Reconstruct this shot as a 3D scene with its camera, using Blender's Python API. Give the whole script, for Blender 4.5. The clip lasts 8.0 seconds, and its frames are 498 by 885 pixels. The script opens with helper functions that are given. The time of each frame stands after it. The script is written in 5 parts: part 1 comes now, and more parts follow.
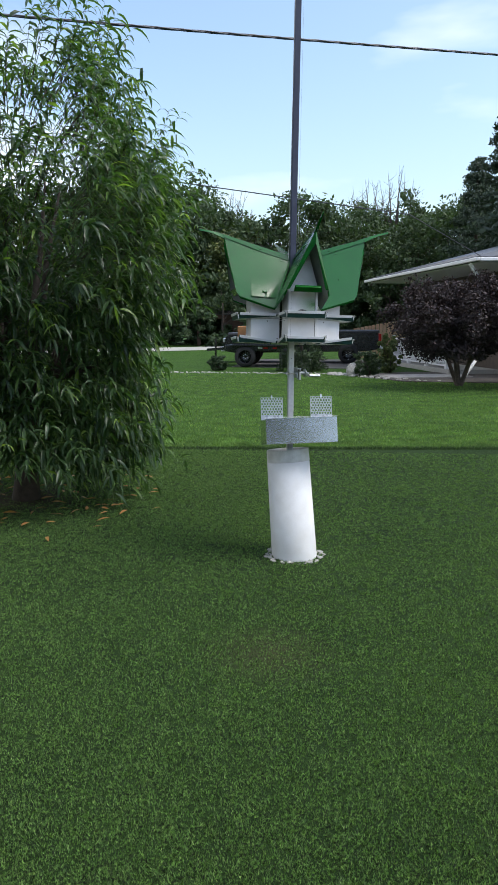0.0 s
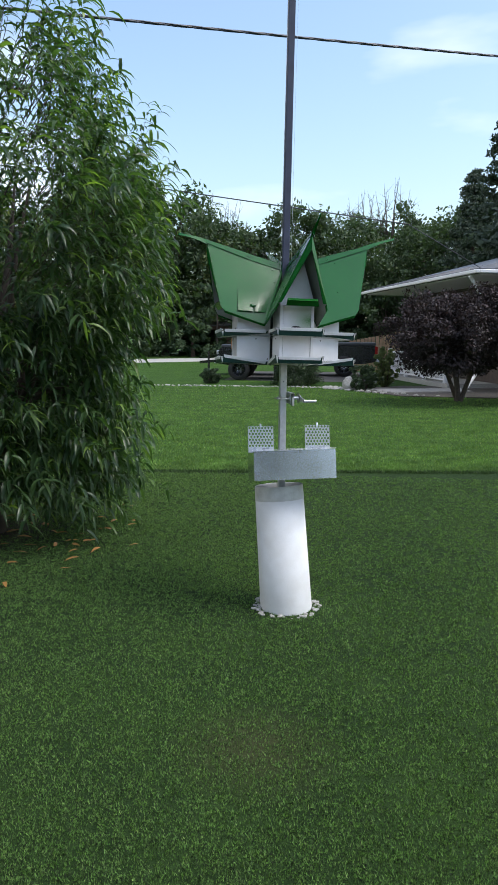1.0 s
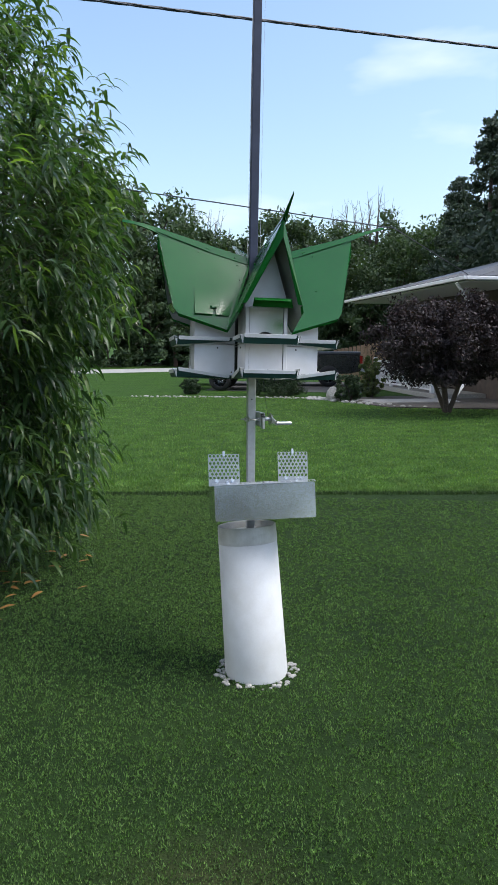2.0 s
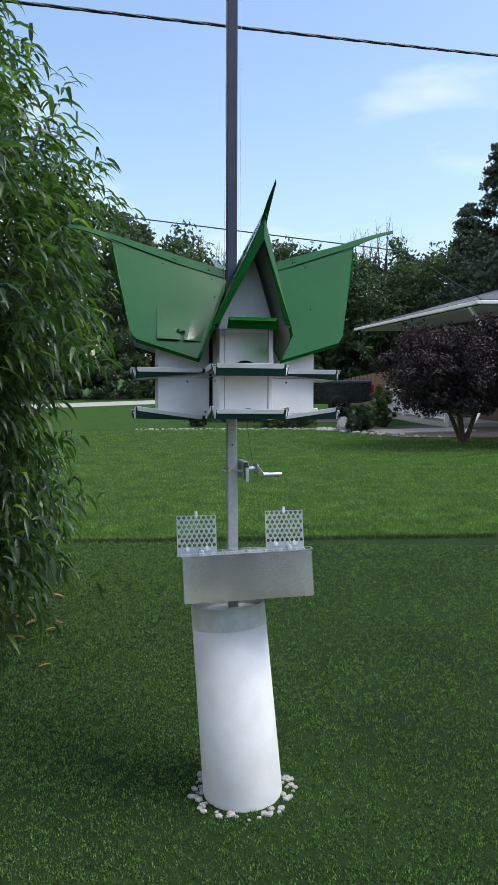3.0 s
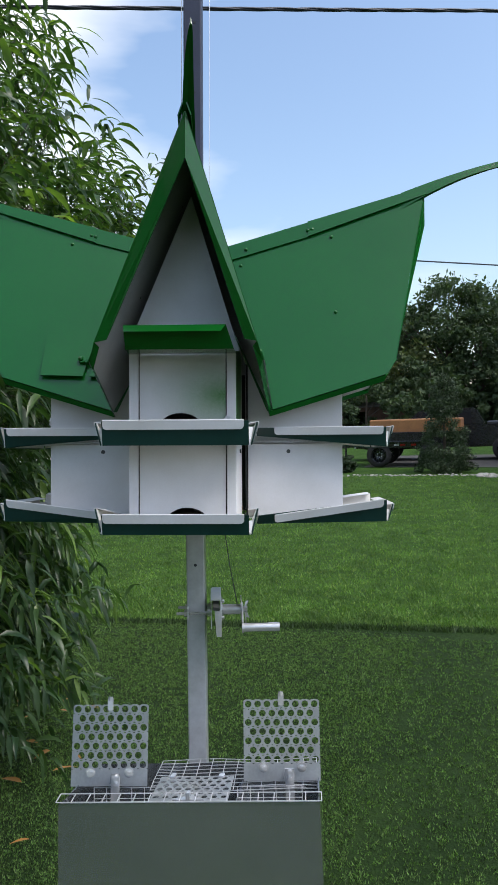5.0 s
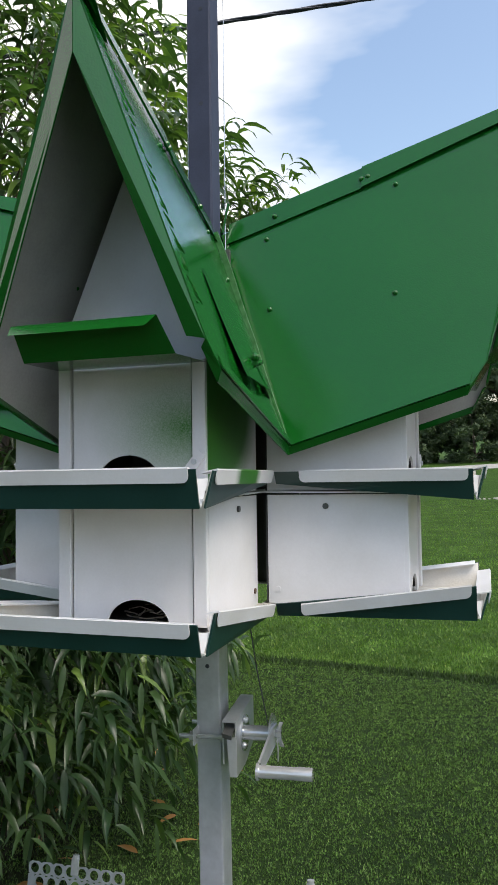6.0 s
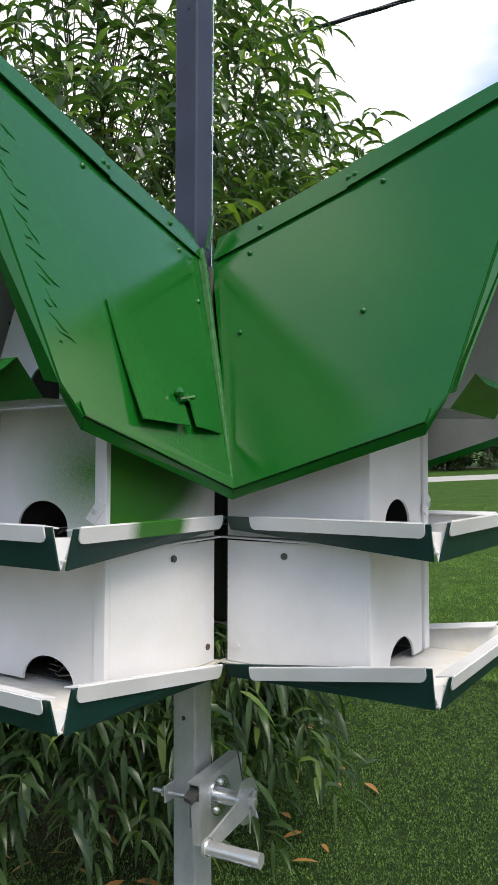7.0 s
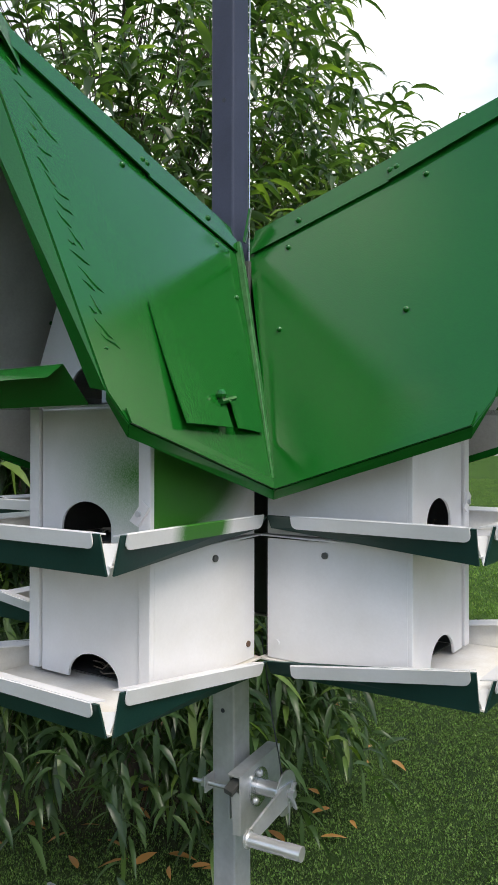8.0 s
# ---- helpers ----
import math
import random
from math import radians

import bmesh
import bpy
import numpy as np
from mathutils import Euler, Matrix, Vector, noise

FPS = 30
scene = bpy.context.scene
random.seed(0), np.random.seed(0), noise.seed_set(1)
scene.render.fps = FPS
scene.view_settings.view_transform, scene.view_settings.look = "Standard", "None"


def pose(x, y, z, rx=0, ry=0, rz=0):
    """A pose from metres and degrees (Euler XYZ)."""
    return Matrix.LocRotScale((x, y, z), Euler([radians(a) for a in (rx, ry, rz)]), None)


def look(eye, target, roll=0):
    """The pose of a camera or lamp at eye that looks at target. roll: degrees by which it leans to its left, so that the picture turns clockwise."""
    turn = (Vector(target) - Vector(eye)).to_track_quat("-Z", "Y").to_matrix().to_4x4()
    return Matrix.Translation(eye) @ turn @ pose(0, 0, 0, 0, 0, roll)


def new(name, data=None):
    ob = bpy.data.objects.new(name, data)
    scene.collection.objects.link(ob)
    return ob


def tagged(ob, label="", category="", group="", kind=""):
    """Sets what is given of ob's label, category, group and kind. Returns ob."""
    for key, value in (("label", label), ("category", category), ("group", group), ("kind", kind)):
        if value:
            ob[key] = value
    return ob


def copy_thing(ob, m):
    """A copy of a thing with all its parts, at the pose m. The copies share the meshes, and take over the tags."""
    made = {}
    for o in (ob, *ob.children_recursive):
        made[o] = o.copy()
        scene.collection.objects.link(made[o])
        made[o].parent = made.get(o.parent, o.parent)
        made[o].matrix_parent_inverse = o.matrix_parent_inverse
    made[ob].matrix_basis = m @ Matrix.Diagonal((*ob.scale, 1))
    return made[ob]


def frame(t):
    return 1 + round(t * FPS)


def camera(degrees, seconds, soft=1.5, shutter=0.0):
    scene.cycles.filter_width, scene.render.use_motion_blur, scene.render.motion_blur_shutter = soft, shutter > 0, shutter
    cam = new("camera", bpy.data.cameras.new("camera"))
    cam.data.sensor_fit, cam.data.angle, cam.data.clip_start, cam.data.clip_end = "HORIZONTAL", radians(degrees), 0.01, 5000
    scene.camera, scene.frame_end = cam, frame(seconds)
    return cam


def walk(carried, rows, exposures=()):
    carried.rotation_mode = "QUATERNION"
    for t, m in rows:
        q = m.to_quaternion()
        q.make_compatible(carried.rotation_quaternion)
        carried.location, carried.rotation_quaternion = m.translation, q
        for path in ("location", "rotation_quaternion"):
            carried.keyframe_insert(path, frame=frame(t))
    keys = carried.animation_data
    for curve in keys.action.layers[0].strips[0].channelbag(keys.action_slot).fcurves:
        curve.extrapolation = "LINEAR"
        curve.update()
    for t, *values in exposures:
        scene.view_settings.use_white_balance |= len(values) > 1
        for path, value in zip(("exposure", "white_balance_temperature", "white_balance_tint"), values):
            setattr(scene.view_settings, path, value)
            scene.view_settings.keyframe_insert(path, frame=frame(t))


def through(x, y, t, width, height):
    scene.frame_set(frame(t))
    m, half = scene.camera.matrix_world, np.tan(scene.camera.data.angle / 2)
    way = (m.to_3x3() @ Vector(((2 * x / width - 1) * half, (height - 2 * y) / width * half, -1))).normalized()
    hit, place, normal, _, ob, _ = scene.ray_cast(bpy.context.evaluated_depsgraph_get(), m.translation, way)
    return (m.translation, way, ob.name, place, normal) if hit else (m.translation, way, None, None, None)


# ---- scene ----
cam = camera(37.0, 8.0)
PATH = [
    (0, (0.65, -0.855, 1.633), (0.403, 1.105, 1.318), 0.0),
    (0.5, (0.692, -0.528, 1.68), (0.466, 1.434, 1.367), 0.8),
    (1, (0.621, -0.174, 1.677), (0.387, 1.792, 1.39), 0.3),
    (1.5, (0.608, 0.198, 1.666), (0.418, 2.169, 1.386), -0.2),
    (1.7, (0.639, 0.376, 1.662), (0.449, 2.348, 1.385), -0.0),
    (2.8, (0.659, 1.276, 1.711), (0.444, 3.255, 1.514), -0.1),
    (3, (0.705, 1.422, 1.678), (0.475, 3.401, 1.495), -0.7),
    (3.5, (0.821, 1.854, 1.701), (0.548, 3.831, 1.563), -1.0),
    (4, (0.836, 2.208, 1.685), (0.485, 4.176, 1.617), -0.7),
    (4.2, (0.817, 2.37, 1.707), (0.434, 4.332, 1.642), -1.0),
    (5.3, (0.995, 3.11, 1.713), (0.189, 4.94, 1.679), -2.3),
    (5.5, (0.999, 3.247, 1.694), (0.093, 5.03, 1.692), -2.7),
    (6, (1.022, 3.514, 1.729), (-0.109, 5.163, 1.746), -3.1),
    (6.5, (1.128, 3.725, 1.717), (-0.321, 5.103, 1.74), -2.0),
    (7, (1.195, 3.814, 1.772), (-0.328, 5.11, 1.803), -2.7),
    (7.5, (1.201, 3.811, 1.818), (-0.342, 5.082, 1.794), -2.7),
    (8, (1.181, 3.8, 1.804), (-0.384, 5.044, 1.77), -2.8),
]
EXPOSURES = [(0.0, 0.88, 6550, 10), (2.0, 0.84, 6450, 10), (4.0, 0.66, 6400, 10), (5.5, 0.74, 6800, 10), (6.5, 0.82, 7200, 10), (8.0, 0.88, 7150, 10)]
walk(cam, [(t, look(eye, target, roll)) for t, eye, target, roll in PATH], EXPOSURES)

# ---- sky, sun ----
rng = random.Random(7)
SUN_AZ, SUN_EL = -96.0, 58.0  # degrees: azimuth to the left of straight ahead, elevation
world = bpy.data.worlds.new("sky")
scene.world = world
world.use_nodes = True
wt = world.node_tree
wt.nodes.clear()
sky = wt.nodes.new("ShaderNodeTexSky")
sky.sky_type, sky.sun_disc = "NISHITA", False
sky.sun_elevation, sky.sun_rotation = radians(SUN_EL), radians(-SUN_AZ)
sky.air_density, sky.dust_density, sky.ozone_density = 1.2, 2.4, 2.6
wco = wt.nodes.new("ShaderNodeTexCoord")
wmap = wt.nodes.new("ShaderNodeMapping")
wmap.inputs["Scale"].default_value = (1.5, 1.5, 5.0)
wmap.inputs["Location"].default_value = (0.35, 0.1, 0.2)
cloud = wt.nodes.new("ShaderNodeTexNoise")
cloud.inputs["Scale"].default_value, cloud.inputs["Detail"].default_value = 1.6, 5.0
cramp = wt.nodes.new("ShaderNodeValToRGB")
cramp.color_ramp.elements[0].position, cramp.color_ramp.elements[1].position = 0.57, 0.90
cmix = wt.nodes.new("ShaderNodeMix")
cmix.data_type = "RGBA"
cmix.inputs["B"].default_value = (5.2, 5.4, 5.7, 1)
bg = wt.nodes.new("ShaderNodeBackground")
bg.inputs["Strength"].default_value = 0.15
wout = wt.nodes.new("ShaderNodeOutputWorld")
wt.links.new(wco.outputs["Generated"], wmap.inputs["Vector"])
wt.links.new(wmap.outputs["Vector"], cloud.inputs["Vector"])
# a cloud bank that thickens to the left
wsep = wt.nodes.new("ShaderNodeSeparateXYZ")
bank = wt.nodes.new("ShaderNodeMapRange")
bank.inputs["From Min"].default_value, bank.inputs["From Max"].default_value = -0.22, -0.62
bank.inputs["To Min"].default_value, bank.inputs["To Max"].default_value = 0.0, 0.42
badd = wt.nodes.new("ShaderNodeMath")
wt.links.new(wco.outputs["Generated"], wsep.inputs["Vector"])
wt.links.new(wsep.outputs["X"], bank.inputs["Value"])
wt.links.new(cloud.outputs["Fac"], badd.inputs[0])
wt.links.new(bank.outputs["Result"], badd.inputs[1])
wt.links.new(badd.outputs["Value"], cramp.inputs["Fac"])
wt.links.new(cramp.outputs["Color"], cmix.inputs["Factor"])
wt.links.new(sky.outputs["Color"], cmix.inputs["A"])
wt.links.new(cmix.outputs["Result"], bg.inputs["Color"])
wt.links.new(bg.outputs["Background"], wout.inputs["Surface"])
sun = new("sun", bpy.data.lights.new("sun", "SUN"))
sun.data.energy, sun.data.angle, sun.data.color = 1.6, radians(30), (1.0, 0.98, 0.955)
_e, _a = radians(SUN_EL), radians(SUN_AZ)
sun.matrix_world = look((0, 0, 30), (30 * math.sin(_a) * math.cos(_e), -30 * math.cos(_a) * math.cos(_e), 30 - 30 * math.sin(_e)))


# ---- materials ----
def surface(name, colour, rough=0.5, metal=0.0, vary=0.15, scale=30.0, fine=300.0, bump=0.1, coat=0.0, tint=None, spec=0.5, island=0.0):
    """A node material: colour broken at two scales, roughness that follows, fine relief."""
    m = bpy.data.materials.new(name)
    m.use_nodes = True
    t = m.node_tree
    b = t.nodes["Principled BSDF"]
    b.inputs["Metallic"].default_value, b.inputs["Coat Weight"].default_value = metal, coat
    b.inputs["Specular IOR Level"].default_value = spec
    co = t.nodes.new("ShaderNodeTexCoord")
    big, small = t.nodes.new("ShaderNodeTexNoise"), t.nodes.new("ShaderNodeTexNoise")
    big.inputs["Scale"].default_value, big.inputs["Detail"].default_value = scale, 4.0
    small.inputs["Scale"].default_value, small.inputs["Detail"].default_value = fine, 3.0
    ramp = t.nodes.new("ShaderNodeValToRGB")
    ramp.color_ramp.elements[0].position, ramp.color_ramp.elements[1].position = 0.3, 0.7
    other = tint or tuple(c * (1 - 2 * vary) for c in colour)
    ramp.color_ramp.elements[0].color, ramp.color_ramp.elements[1].color = (*other, 1), (*colour, 1)
    grain = t.nodes.new("ShaderNodeMix")
    grain.data_type, grain.blend_type = "RGBA", "MULTIPLY"
    gr = t.nodes.new("ShaderNodeMapRange")
    gr.inputs["To Min"].default_value, gr.inputs["To Max"].default_value = 1 - 1.5 * vary, 1 + 1.0 * vary
    grain.inputs["Factor"].default_value = 1.0
    rr = t.nodes.new("ShaderNodeMapRange")
    rr.inputs["To Min"].default_value, rr.inputs["To Max"].default_value = max(rough - 0.12, 0.03), min(rough + 0.06, 1)
    bp = t.nodes.new("ShaderNodeBump")
    bp.inputs["Strength"].default_value, bp.inputs["Distance"].default_value = bump, 0.004
    L = t.links.new
    for n in (big, small):
        L(co.outputs["Object"], n.inputs["Vector"])
    L(big.outputs["Fac"], ramp.inputs["Fac"])
    L(small.outputs["Fac"], gr.inputs["Value"])
    L(ramp.outputs["Color"], grain.inputs["A"])
    L(gr.outputs["Result"], grain.inputs["B"])
    last = grain.outputs["Result"]
    if island:
        geo = t.nodes.new("ShaderNodeNewGeometry")
        ir = t.nodes.new("ShaderNodeMapRange")
        ir.inputs["To Min"].default_value, ir.inputs["To Max"].default_value = 1 - island, 1 + island
        im = t.nodes.new("ShaderNodeMix")
        im.data_type, im.blend_type = "RGBA", "MULTIPLY"
        im.inputs["Factor"].default_value = 1.0
        L(geo.outputs["Random Per Island"], ir.inputs["Value"])
        L(last, im.inputs["A"])
        L(ir.outputs["Result"], im.inputs["B"])
        last = im.outputs["Result"]
    L(last, b.inputs["Base Color"])
    L(big.outputs["Fac"], rr.inputs["Value"])
    L(rr.outputs["Result"], b.inputs["Roughness"])
    L(small.outputs["Fac"], bp.inputs["Height"])
    L(bp.outputs["Normal"], b.inputs["Normal"])
    return m


def leafy(name, low, high, light, rough=0.45, through=0.35, share=0.85, tuft=0.0, swing=(0.22, 1.85), band=(0.32, 0.68)):
    """Leaves: each its own green, with light coming through."""
    m = bpy.data.materials.new(name)
    m.use_nodes = True
    t = m.node_tree
    b = t.nodes["Principled BSDF"]
    b.inputs["Roughness"].default_value = rough
    geo = t.nodes.new("ShaderNodeNewGeometry")
    ramp = t.nodes.new("ShaderNodeValToRGB")
    e = ramp.color_ramp.elements
    e[0].color, e[1].color, e[1].position = (*low, 1), (*high, 1), share
    e.new(1.0).color = (*light, 1)
    tr = t.nodes.new("ShaderNodeBsdfTranslucent")
    gain = t.nodes.new("ShaderNodeMix")
    gain.data_type, gain.blend_type = "RGBA", "MULTIPLY"
    gain.inputs["Factor"].default_value, gain.inputs["B"].default_value = 1.0, (1.5, 1.7, 0.6, 1)
    mix = t.nodes.new("ShaderNodeMixShader")
    mix.inputs["Fac"].default_value = through
    L = t.links.new
    L(geo.outputs["Random Per Island"], ramp.inputs["Fac"])
    last = ramp.outputs["Color"]
    if tuft:
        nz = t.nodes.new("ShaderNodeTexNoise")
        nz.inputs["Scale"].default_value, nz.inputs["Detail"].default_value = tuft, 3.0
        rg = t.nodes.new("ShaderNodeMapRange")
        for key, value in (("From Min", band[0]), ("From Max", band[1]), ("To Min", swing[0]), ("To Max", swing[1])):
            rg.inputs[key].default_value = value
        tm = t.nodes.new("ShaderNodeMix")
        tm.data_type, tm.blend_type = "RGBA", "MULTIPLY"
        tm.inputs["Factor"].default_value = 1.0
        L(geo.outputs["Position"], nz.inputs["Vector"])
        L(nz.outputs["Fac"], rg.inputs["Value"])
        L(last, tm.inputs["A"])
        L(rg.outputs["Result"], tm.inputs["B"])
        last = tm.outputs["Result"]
    L(last, b.inputs["Base Color"])
    L(last, gain.inputs["A"])
    L(gain.outputs["Result"], tr.inputs["Color"])
    L(b.outputs["BSDF"], mix.inputs[1])
    L(tr.outputs["BSDF"], mix.inputs[2])
    L(mix.outputs["Shader"], t.nodes["Material Output"].inputs["Surface"])
    return m


def lawn_material():
    m = bpy.data.materials.new("lawn")
    m.use_nodes = True
    t = m.node_tree
    b = t.nodes["Principled BSDF"]
    b.inputs["Roughness"].default_value, b.inputs["Specular IOR Level"].default_value = 0.9, 0.15
    L = t.links.new
    geo = t.nodes.new("ShaderNodeNewGeometry")
    def tex(scale, detail=4.0):
        n = t.nodes.new("ShaderNodeTexNoise")
        n.inputs["Scale"].default_value, n.inputs["Detail"].default_value = scale, detail
        L(geo.outputs["Position"], n.inputs["Vector"])
        return n
    def mixed(a, bcol, fac, mode="MIX"):
        n = t.nodes.new("ShaderNodeMix")
        n.data_type, n.blend_type = "RGBA", mode
        for s, v in (("A", a), ("B", bcol), ("Factor", fac)):
            if isinstance(v, (tuple, float, int)):
                n.inputs[s].default_value = v
            else:
                L(v, n.inputs[s])
        return n.outputs["Result"]
    def ranged(v, a, c, lo=0.0, hi=1.0):
        n = t.nodes.new("ShaderNodeMapRange")
        for s, x in (("From Min", a), ("From Max", c), ("To Min", lo), ("To Max", hi)):
            n.inputs[s].default_value = x
        L(v, n.inputs["Value"])
        return n.outputs["Result"]
    sep = t.nodes.new("ShaderNodeSeparateXYZ")
    L(geo.outputs["Position"], sep.inputs["Vector"])
    slant = t.nodes.new("ShaderNodeMath")
    slant.operation = "MULTIPLY_ADD"
    slant.inputs[1].default_value = -0.12
    L(sep.outputs["X"], slant.inputs[0])
    L(sep.outputs["Y"], slant.inputs[2])
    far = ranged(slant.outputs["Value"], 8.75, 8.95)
    patch = ranged(tex(1.3).outputs["Fac"], 0.35, 0.65)
    tuft = ranged(tex(38.0).outputs["Fac"], 0.3, 0.7)
    blade = ranged(tex(190.0, 2.0).outputs["Fac"], 0.3, 0.7)
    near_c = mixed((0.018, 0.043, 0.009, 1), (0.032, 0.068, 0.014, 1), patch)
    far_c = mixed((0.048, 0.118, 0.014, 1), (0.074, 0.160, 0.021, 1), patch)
    worn = t.nodes.new("ShaderNodeVectorMath")
    worn.operation = "DISTANCE"
    worn.inputs[1].default_value = (0.32, 2.66, 0.0)
    L(geo.outputs["Position"], worn.inputs[0])
    near_c = mixed(near_c, (0.085, 0.078, 0.036, 1), ranged(worn.outputs["Value"], 0.05, 0.42, 0.5, 0.0))
    soil = t.nodes.new("ShaderNodeVectorMath")
    soil.operation = "DISTANCE"
    soil.inputs[1].default_value = (-2.30, 5.70, 0.0)
    L(geo.outputs["Position"], soil.inputs[0])
    near_c = mixed(near_c, (0.075, 0.052, 0.032, 1), ranged(soil.outputs["Value"], 0.25, 0.95, 0.9, 0.0))
    mottle = ranged(tex(7.0, 5.0).outputs["Fac"], 0.35, 0.65)
    far_c = mixed(far_c, (0.50, 0.56, 0.50, 1), ranged(mottle, 1, 0, 0, 0.75), "MULTIPLY")
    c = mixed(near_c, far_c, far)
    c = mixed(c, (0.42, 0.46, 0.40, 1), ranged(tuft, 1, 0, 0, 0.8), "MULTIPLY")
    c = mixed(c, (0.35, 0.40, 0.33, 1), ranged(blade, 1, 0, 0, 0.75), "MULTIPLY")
    L(c, b.inputs["Base Color"])
    bp = t.nodes.new("ShaderNodeBump")
    bp.inputs["Strength"].default_value, bp.inputs["Distance"].default_value = 0.8, 0.02
    L(tex(90.0, 3.0).outputs["Fac"], bp.inputs["Height"])
    L(bp.outputs["Normal"], b.inputs["Normal"])
    return m


def sprayed(name, centre, reach, full=0.60):
    """White paint with a soft cloud of green overspray."""
    m = surface(name, (0.73, 0.73, 0.755), 0.4, vary=0.03, scale=9, bump=0.03, tint=(0.62, 0.615, 0.61))
    t = m.node_tree
    b = t.nodes["Principled BSDF"]
    L = t.links.new
    old = b.inputs["Base Color"].links[0].from_socket
    co = t.nodes.new("ShaderNodeTexCoord")
    mp = t.nodes.new("ShaderNodeMapping")
    mp.vector_type = "TEXTURE"
    mp.inputs["Location"].default_value, mp.inputs["Scale"].default_value = centre, reach
    gr = t.nodes.new("ShaderNodeTexGradient")
    gr.gradient_type = "SPHERICAL"
    nz = t.nodes.new("ShaderNodeTexNoise")
    nz.inputs["Scale"].default_value = 700.0
    mu = t.nodes.new("ShaderNodeMath")
    mu.operation = "MULTIPLY"
    soft = t.nodes.new("ShaderNodeMapRange")
    soft.inputs["To Min"].default_value, soft.inputs["To Max"].default_value = 0.6, 1.3
    rg = t.nodes.new("ShaderNodeMapRange")
    rg.inputs["From Min"].default_value, rg.inputs["From Max"].default_value = 0.05, full
    mix = t.nodes.new("ShaderNodeMix")
    mix.data_type = "RGBA"
    mix.inputs["B"].default_value = (0.024, 0.150, 0.010, 1)
    L(co.outputs["Object"], mp.inputs["Vector"])
    L(mp.outputs["Vector"], gr.inputs["Vector"])
    L(co.outputs["Object"], nz.inputs["Vector"])
    L(gr.outputs["Fac"], mu.inputs[0])
    L(nz.outputs["Fac"], soft.inputs["Value"])
    L(soft.outputs["Result"], mu.inputs[1])
    L(mu.outputs["Value"], rg.inputs["Value"])
    L(rg.outputs["Result"], mix.inputs["Factor"])
    L(old, mix.inputs["A"])
    L(mix.outputs["Result"], b.inputs["Base Color"])
    return m


GREEN = surface("green_gloss_paint", (0.004, 0.100, 0.012), 0.17, vary=0.05, scale=8, fine=420, bump=0.05, spec=0.55)
CHIPPED = surface("chipped_green_paint", (0.006, 0.10, 0.014), 0.35, vary=0.1, scale=70, fine=420, bump=0.2, tint=(0.06, 0.20, 0.07))
DARKGREEN = surface("dark_green_paint", (0.006, 0.042, 0.036), 0.45, vary=0.1, scale=20, bump=0.04)
WHITE = surface("white_paint", (0.73, 0.73, 0.755), 0.4, vary=0.03, scale=9, bump=0.03, tint=(0.62, 0.615, 0.61))
SPRAYED = sprayed("white_paint_green_overspray", (0.265, 0.099, 0.245), (0.17, 0.08, 0.145), 0.30)
SPRAYED_PANEL = sprayed("white_paint_faint_overspray", (0.303, 0.072, 0.205), (0.10, 0.14, 0.10), 1.0)
SPRAYED_LIP = sprayed("white_paint_green_splash", (0.262, 0.135, 0.150), (0.06, 0.06, 0.06), 0.4)
DIRTY = surface("white_paint_dirty", (0.74, 0.73, 0.70), 0.55, vary=0.06, scale=18, tint=(0.58, 0.54, 0.47))
# dark grey for small parts; inside the compartments it stands for their shade
DARKGREY = surface("dark_grey_parts_and_shade", (0.075, 0.078, 0.075), 0.55, vary=0.1, scale=15)
ROOFUNDER = surface("grey_roof_underside", (0.38, 0.38, 0.37), 0.5, vary=0.1, scale=15)
GALV = surface("galvanised_steel", (0.56, 0.58, 0.60), 0.36, metal=0.45, vary=0.08, scale=40, fine=150, bump=0.03)
ZINC = surface("dull_zinc_sheet", (0.60, 0.62, 0.64), 0.27, metal=0.82, vary=0.04, scale=6, fine=220, bump=0.03)
TRAPSHEET = surface("smooth_zinc_sheet", (0.52, 0.55, 0.57), 0.17, metal=0.9, vary=0.05, scale=5, fine=160, bump=0.015)
FLAPSHEET = surface("weathered_zinc_flap", (0.44, 0.46, 0.47), 0.42, metal=0.6, vary=0.1, scale=25, fine=200, bump=0.04)
BRIGHT = surface("bright_zinc", (0.70, 0.71, 0.72), 0.24, metal=0.65, vary=0.06, scale=60, bump=0.02)
POLE_UP = surface("dark_blue_grey_steel", (0.050, 0.059, 0.095), 0.55, spec=0.25, metal=0.0, vary=0.1, scale=20, bump=0.05)
PVC = surface("white_plastic_pipe", (0.68, 0.69, 0.70), 0.6, spec=0.25, vary=0.04, scale=7, fine=120, bump=0.02, tint=(0.58, 0.58, 0.57))
COLLAR = surface("scuffed_grey_plastic", (0.62, 0.62, 0.61), 0.5, spec=0.3, vary=0.06, scale=14, fine=120, bump=0.03, tint=(0.44, 0.44, 0.42))
STONE = surface("pale_stone", (0.42, 0.41, 0.38), 0.85, vary=0.2, scale=30, fine=90, bump=0.4)
STRAW = surface("dry_straw", (0.13, 0.11, 0.08), 0.8, vary=0.2)
RUST = surface("rust", (0.12, 0.07, 0.045), 0.8, vary=0.2)
BLACKCABLE = surface("black_cable", (0.03, 0.035, 0.05), 0.6, vary=0.1)
WIRE = surface("steel_wire", (0.68, 0.68, 0.70), 0.4, metal=0.35, vary=0.05)
BARK = surface("dark_bark", (0.085, 0.065, 0.052), 0.9, vary=0.25, scale=22, fine=120, bump=0.7)
LAWN = lawn_material()
